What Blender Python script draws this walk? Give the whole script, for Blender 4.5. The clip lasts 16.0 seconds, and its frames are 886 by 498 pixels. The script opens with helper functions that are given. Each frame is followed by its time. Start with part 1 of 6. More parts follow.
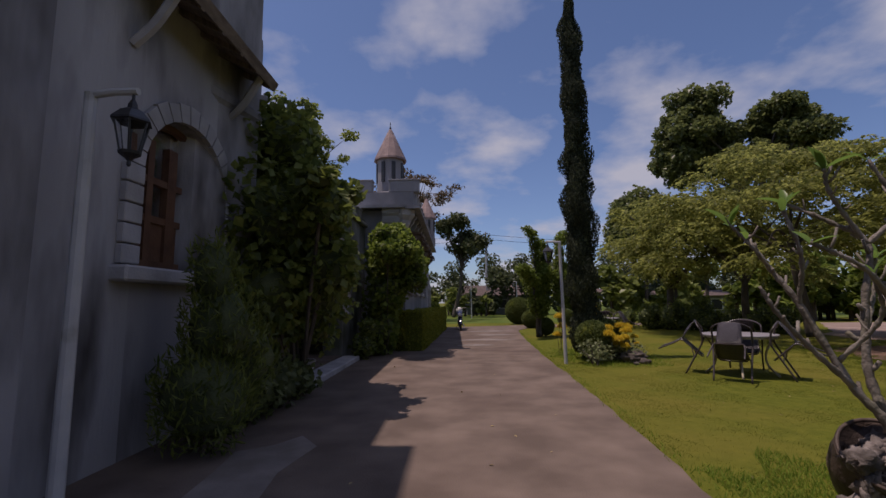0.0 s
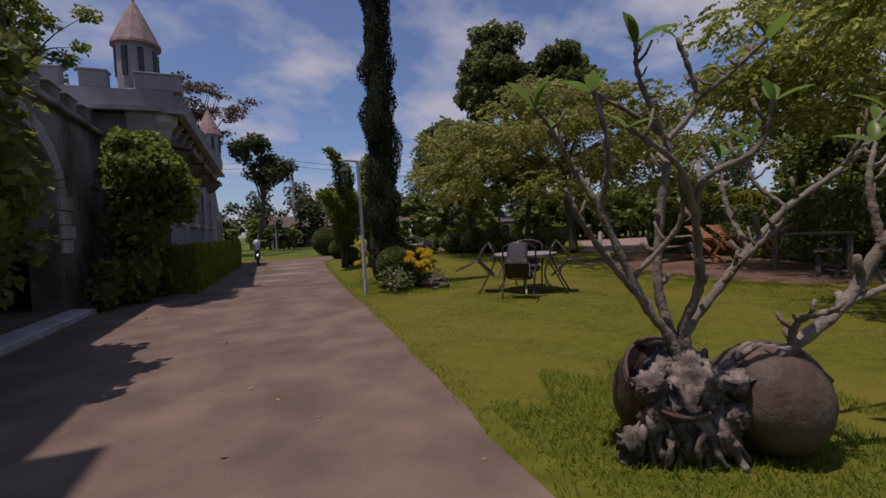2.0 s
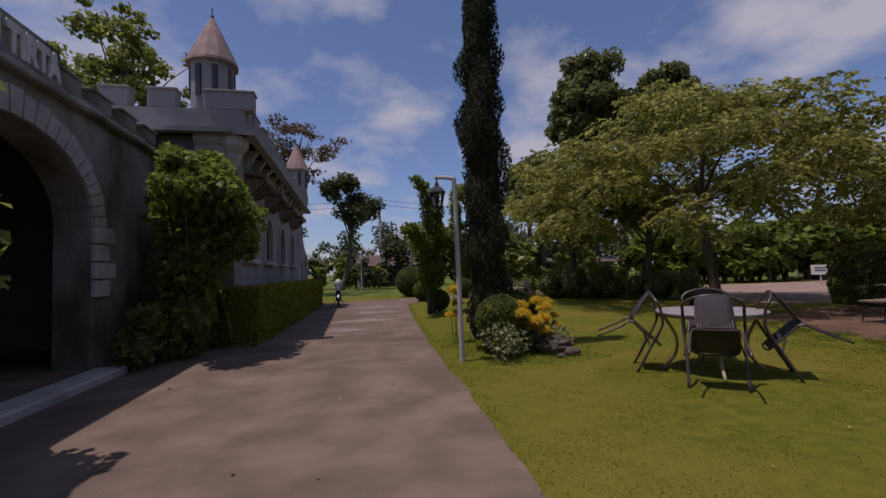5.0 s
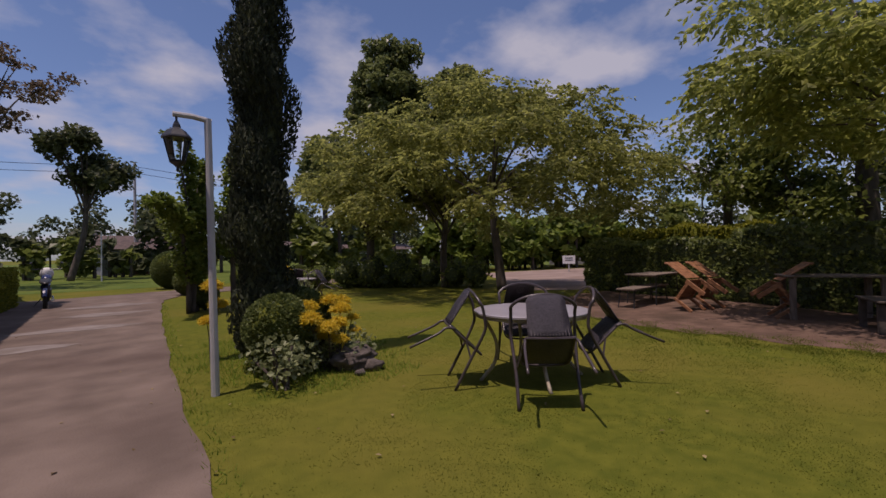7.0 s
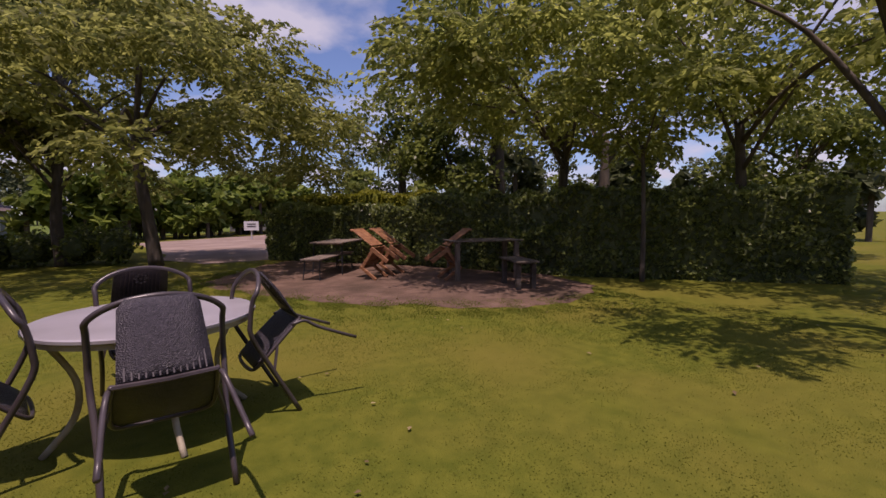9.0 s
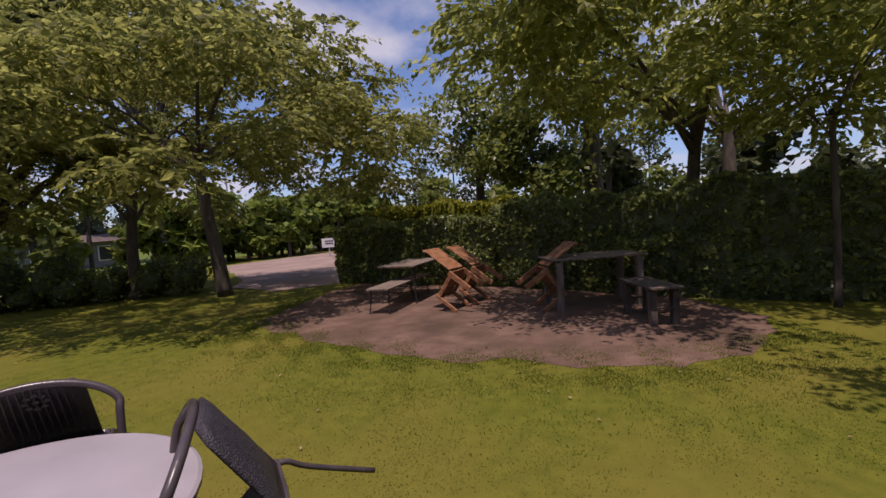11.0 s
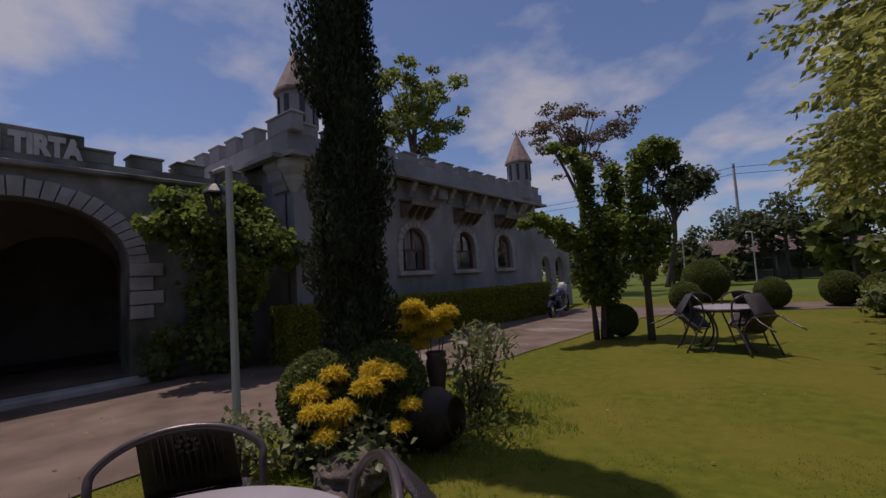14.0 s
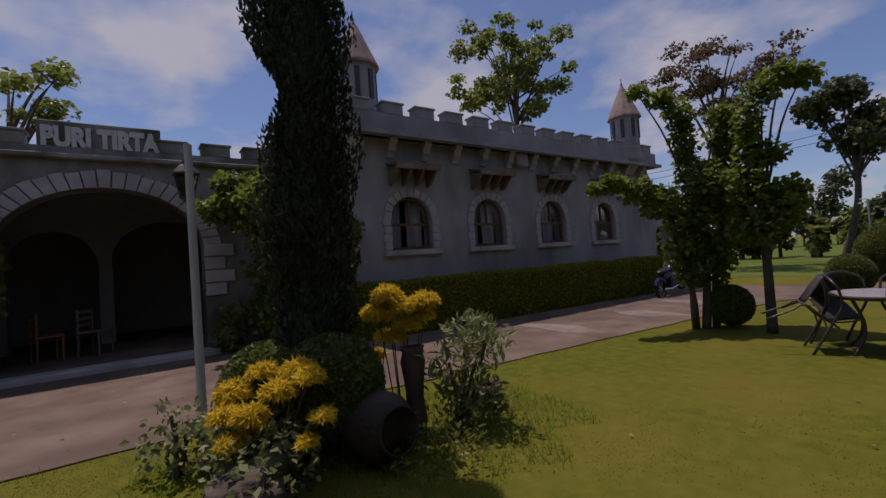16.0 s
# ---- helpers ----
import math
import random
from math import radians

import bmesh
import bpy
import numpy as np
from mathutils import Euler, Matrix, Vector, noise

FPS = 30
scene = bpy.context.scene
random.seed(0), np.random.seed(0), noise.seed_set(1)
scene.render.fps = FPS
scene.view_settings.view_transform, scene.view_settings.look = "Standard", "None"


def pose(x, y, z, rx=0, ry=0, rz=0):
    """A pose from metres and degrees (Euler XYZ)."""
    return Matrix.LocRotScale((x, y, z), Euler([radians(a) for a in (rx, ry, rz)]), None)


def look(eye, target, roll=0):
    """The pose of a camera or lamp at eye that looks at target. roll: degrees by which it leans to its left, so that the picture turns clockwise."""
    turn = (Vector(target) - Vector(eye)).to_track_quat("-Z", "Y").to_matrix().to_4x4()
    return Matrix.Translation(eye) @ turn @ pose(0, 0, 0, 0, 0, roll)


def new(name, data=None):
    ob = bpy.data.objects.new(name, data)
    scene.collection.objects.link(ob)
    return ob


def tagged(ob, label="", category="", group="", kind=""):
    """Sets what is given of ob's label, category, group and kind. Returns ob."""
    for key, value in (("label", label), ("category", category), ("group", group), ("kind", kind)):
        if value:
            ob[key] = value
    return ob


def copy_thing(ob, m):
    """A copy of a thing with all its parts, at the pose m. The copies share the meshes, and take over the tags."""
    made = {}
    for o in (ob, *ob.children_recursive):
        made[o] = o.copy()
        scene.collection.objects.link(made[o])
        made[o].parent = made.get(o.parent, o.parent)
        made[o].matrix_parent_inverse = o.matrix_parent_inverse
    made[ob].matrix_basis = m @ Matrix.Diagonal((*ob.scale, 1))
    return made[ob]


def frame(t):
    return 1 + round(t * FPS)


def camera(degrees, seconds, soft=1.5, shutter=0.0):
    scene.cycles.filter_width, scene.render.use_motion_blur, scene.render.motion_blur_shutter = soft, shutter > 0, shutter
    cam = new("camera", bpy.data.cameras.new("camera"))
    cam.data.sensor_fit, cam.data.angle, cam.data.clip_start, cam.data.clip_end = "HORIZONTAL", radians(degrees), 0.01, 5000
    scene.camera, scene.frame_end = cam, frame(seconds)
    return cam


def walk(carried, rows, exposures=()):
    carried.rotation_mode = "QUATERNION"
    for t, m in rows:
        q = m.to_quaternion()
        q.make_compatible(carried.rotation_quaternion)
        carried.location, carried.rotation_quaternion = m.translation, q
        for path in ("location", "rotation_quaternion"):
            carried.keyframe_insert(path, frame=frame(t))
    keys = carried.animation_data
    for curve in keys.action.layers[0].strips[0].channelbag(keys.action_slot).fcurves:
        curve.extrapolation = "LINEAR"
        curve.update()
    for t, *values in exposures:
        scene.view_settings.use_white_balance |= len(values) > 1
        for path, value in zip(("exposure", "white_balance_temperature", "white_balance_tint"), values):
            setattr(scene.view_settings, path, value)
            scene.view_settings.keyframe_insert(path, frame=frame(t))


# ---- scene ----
cam = camera(90.5, 16.0)
PATH = [
    (0, (0.304, 0.265, 1.333), (0.255, 2.249, 1.577), -0.7),
    (0.5, (0.429, 0.523, 1.315), (0.604, 2.51, 1.467), -1.7),
    (1, (0.612, 0.782, 1.291), (1.026, 2.738, 1.35), -2.0),
    (1.5, (0.723, 1.023, 1.258), (1.338, 2.926, 1.222), -1.8),
    (2, (0.861, 1.324, 1.246), (1.612, 3.175, 1.154), -2.5),
    (2.5, (0.966, 1.65, 1.277), (1.666, 3.521, 1.179), -3.6),
    (3, (1.026, 1.984, 1.321), (1.667, 3.879, 1.323), -3.2),
    (3.5, (1.071, 2.375, 1.274), (1.589, 4.304, 1.38), -1.9),
    (3.7, (1.075, 2.55, 1.272), (1.45, 4.508, 1.424), -2.1),
    (5.8, (1.364, 4.502, 1.307), (1.849, 6.441, 1.346), -1.6),
    (6, (1.421, 4.63, 1.289), (2.121, 6.504, 1.314), -1.4),
    (6.5, (1.623, 4.942, 1.295), (2.54, 6.719, 1.322), -0.8),
    (7, (1.852, 5.339, 1.335), (3.075, 6.921, 1.351), -1.1),
    (7.5, (2.123, 5.544, 1.321), (3.668, 6.811, 1.237), -2.2),
    (8, (2.48, 5.75, 1.311), (4.227, 6.699, 1.091), -1.8),
    (8.5, (2.817, 5.925, 1.305), (4.701, 6.56, 1.086), -0.9),
    (8.7, (2.966, 5.983, 1.308), (4.904, 6.447, 1.141), -0.2),
    (10.8, (4.733, 6.595, 1.492), (6.643, 7.18, 1.394), -4.1),
    (11, (4.907, 6.721, 1.487), (6.738, 7.516, 1.362), -3.9),
    (11.5, (5.28, 6.817, 1.486), (7.0, 7.828, 1.344), -3.2),
    (12, (5.735, 6.885, 1.507), (7.203, 8.237, 1.373), -3.3),
    (12.5, (6.028, 7.009, 1.545), (7.07, 8.714, 1.454), -2.8),
    (13, (6.353, 7.46, 1.496), (6.414, 9.457, 1.393), -3.5),
    (13.5, (6.584, 7.729, 1.472), (5.829, 9.58, 1.407), -5.4),
    (14, (6.744, 8.026, 1.465), (5.518, 9.6, 1.603), -3.5),
    (14.5, (6.932, 8.363, 1.454), (5.42, 9.662, 1.619), -2.1),
    (15, (7.065, 8.749, 1.452), (5.385, 9.826, 1.596), -2.3),
    (15.5, (7.113, 9.198, 1.431), (5.402, 10.231, 1.503), -3.5),
    (16, (7.16, 9.602, 1.458), (5.526, 10.753, 1.51), -4.0),
]
walk(cam, [(t, look(eye, target, roll)) for t, eye, target, roll in PATH], [(0.0, 0.02, 6850, 28), (3.5, -0.02, 6850, 29), (7.0, 0.06, 6900, 31), (8.5, 0.45, 6950, 40), (11.0, 0.47, 6800, 33), (12.5, 0.21, 6900, 29), (13.5, 0.0, 6900, 27), (14.5, -0.27, 6800, 28), (16.0, -0.12, 6950, 29)])
# ---------- light ----------
SUN_X, SUN_Y, SUN_EL = -0.995, -0.10, radians(74)
SUN_AZ = math.atan2(SUN_X, SUN_Y)
world = bpy.data.worlds.new("world")
scene.world = world
world.use_nodes = True
wn, wl = world.node_tree.nodes, world.node_tree.links
wn.clear()
w_out, w_bg, w_sky = wn.new("ShaderNodeOutputWorld"), wn.new("ShaderNodeBackground"), wn.new("ShaderNodeTexSky")
w_sky.sky_type, w_sky.sun_disc, w_sky.sun_elevation, w_sky.sun_rotation = "NISHITA", False, SUN_EL, SUN_AZ
w_sky.air_density, w_sky.dust_density, w_sky.ozone_density = 0.9, 0.8, 3.0
w_bg.inputs["Strength"].default_value = 0.096
# drifting fair-weather clouds on a flat layer high above
w_co, w_sep = wn.new("ShaderNodeTexCoord"), wn.new("ShaderNodeSeparateXYZ")
w_add, w_dx, w_dy, w_comb = wn.new("ShaderNodeMath"), wn.new("ShaderNodeMath"), wn.new("ShaderNodeMath"), wn.new("ShaderNodeCombineXYZ")
w_add.operation, w_add.inputs[1].default_value = "ADD", 0.22
w_dx.operation = w_dy.operation = "DIVIDE"
w_n1, w_r1, w_mix = wn.new("ShaderNodeTexNoise"), wn.new("ShaderNodeValToRGB"), wn.new("ShaderNodeMix")
wl.new(w_co.outputs["Generated"], w_sep.inputs[0])
wl.new(w_sep.outputs["Z"], w_add.inputs[0])
wl.new(w_sep.outputs["X"], w_dx.inputs[0]); wl.new(w_add.outputs[0], w_dx.inputs[1])
wl.new(w_sep.outputs["Y"], w_dy.inputs[0]); wl.new(w_add.outputs[0], w_dy.inputs[1])
wl.new(w_dx.outputs[0], w_comb.inputs[0]); wl.new(w_dy.outputs[0], w_comb.inputs[1])
w_n1.inputs["Scale"].default_value, w_n1.inputs["Detail"].default_value, w_n1.inputs["Roughness"].default_value = 1.7, 10.0, 0.52
wl.new(w_comb.outputs[0], w_n1.inputs["Vector"])
wl.new(w_n1.outputs[0], w_r1.inputs[0])
w_r1.color_ramp.elements[0].position, w_r1.color_ramp.elements[0].color = 0.47, (0.0, 0.0, 0.0, 1)
w_r1.color_ramp.elements[1].position, w_r1.color_ramp.elements[1].color = 0.63, (0.85, 0.85, 0.85, 1)
w_mix.data_type = "RGBA"
w_mix.inputs["B"].default_value = (4.3, 4.7, 5.2, 1)
wl.new(w_r1.outputs[0], w_mix.inputs["Factor"])
w_tone = wn.new("ShaderNodeMix")
w_tone.data_type, w_tone.blend_type = "RGBA", "MULTIPLY"
w_tone.inputs["Factor"].default_value = 1.0
w_tone.inputs["B"].default_value = (0.78, 0.90, 1.0, 1)
wl.new(w_sky.outputs[0], w_tone.inputs["A"])
wl.new(w_tone.outputs["Result"], w_mix.inputs["A"])
wl.new(w_mix.outputs["Result"], w_bg.inputs["Color"])
wl.new(w_bg.outputs[0], w_out.inputs[0])

sun = new("sun", bpy.data.lights.new("sun", "SUN"))
sun.data.energy, sun.data.angle, sun.data.color = 2.9, radians(0.6), (1.0, 0.93, 0.82)
sun_dir = Vector((math.cos(SUN_EL) * SUN_X, math.cos(SUN_EL) * SUN_Y, math.sin(SUN_EL)))
sun.matrix_world = look(sun_dir * 60, (0, 0, 0))

# ---------- materials ----------
def mat(name, a, b, scale=3.0, rough=0.85, bump=0.3, bscale=40.0, metal=0.0, c=None, cscale=0.6, cpos=(0.45, 0.7), stretch=(1, 1, 1), spec=0.3):
    """Two tones at one scale, stains of a third at a larger scale, and fine relief."""
    m = bpy.data.materials.new(name)
    m.use_nodes = True
    n, l = m.node_tree.nodes, m.node_tree.links
    p = n["Principled BSDF"]
    co, mp = n.new("ShaderNodeTexCoord"), n.new("ShaderNodeMapping")
    mp.inputs["Scale"].default_value = stretch
    l.new(co.outputs["Object"], mp.inputs[0])
    def tex(s, detail):
        t = n.new("ShaderNodeTexNoise")
        t.inputs["Scale"].default_value, t.inputs["Detail"].default_value = s, detail
        l.new(mp.outputs[0], t.inputs["Vector"])
        return t
    t1 = tex(scale, 6)
    r1 = n.new("ShaderNodeValToRGB")
    r1.color_ramp.elements[0].position, r1.color_ramp.elements[0].color = 0.34, (*a, 1)
    r1.color_ramp.elements[1].position, r1.color_ramp.elements[1].color = 0.68, (*b, 1)
    l.new(t1.outputs[0], r1.inputs[0])
    col = r1.outputs[0]
    if c:
        t2, r2, mx = tex(cscale, 4), n.new("ShaderNodeValToRGB"), n.new("ShaderNodeMix")
        r2.color_ramp.elements[0].position, r2.color_ramp.elements[1].position = cpos
        l.new(t2.outputs[0], r2.inputs[0])
        mx.data_type = "RGBA"
        mx.inputs["B"].default_value = (*c, 1)
        l.new(r2.outputs[0], mx.inputs["Factor"]); l.new(col, mx.inputs["A"])
        col = mx.outputs["Result"]
    l.new(col, p.inputs["Base Color"])
    p.inputs["Roughness"].default_value, p.inputs["Metallic"].default_value = rough, metal
    p.inputs["Specular IOR Level"].default_value = spec
    if bump:
        t3, bp = tex(bscale, 3), n.new("ShaderNodeBump")
        bp.inputs["Strength"].default_value, bp.inputs["Distance"].default_value = bump, 0.02
        l.new(t3.outputs[0], bp.inputs["Height"]); l.new(bp.outputs[0], p.inputs["Normal"])
    return m


def leafmat(name, a, b, trans=0.35, rough=0.5, spec=0.3):
    """Leaf: each leaf its own tone, some light passing through."""
    m = bpy.data.materials.new(name)
    m.use_nodes = True
    n, l = m.node_tree.nodes, m.node_tree.links
    p, out = n["Principled BSDF"], n["Material Output"]
    g, r = n.new("ShaderNodeNewGeometry"), n.new("ShaderNodeValToRGB")
    r.color_ramp.elements[0].color, r.color_ramp.elements[1].color = (*a, 1), (*b, 1)
    l.new(g.outputs["Random Per Island"], r.inputs[0])
    l.new(r.outputs[0], p.inputs["Base Color"])
    p.inputs["Roughness"].default_value, p.inputs["Specular IOR Level"].default_value = rough, spec
    t, mx = n.new("ShaderNodeBsdfTranslucent"), n.new("ShaderNodeMixShader")
    l.new(r.outputs[0], t.inputs["Color"])
    mx.inputs[0].default_value = trans
    l.new(p.outputs[0], mx.inputs[1]); l.new(t.outputs[0], mx.inputs[2]); l.new(mx.outputs[0], out.inputs["Surface"])
    return m


def glassmat(name, tint):
    m = bpy.data.materials.new(name)
    m.use_nodes = True
    p = m.node_tree.nodes["Principled BSDF"]
    p.inputs["Base Color"].default_value, p.inputs["Roughness"].default_value = (*tint, 1), 0.05
    p.inputs["Transmission Weight"].default_value, p.inputs["IOR"].default_value = 1.0, 1.18
    return m


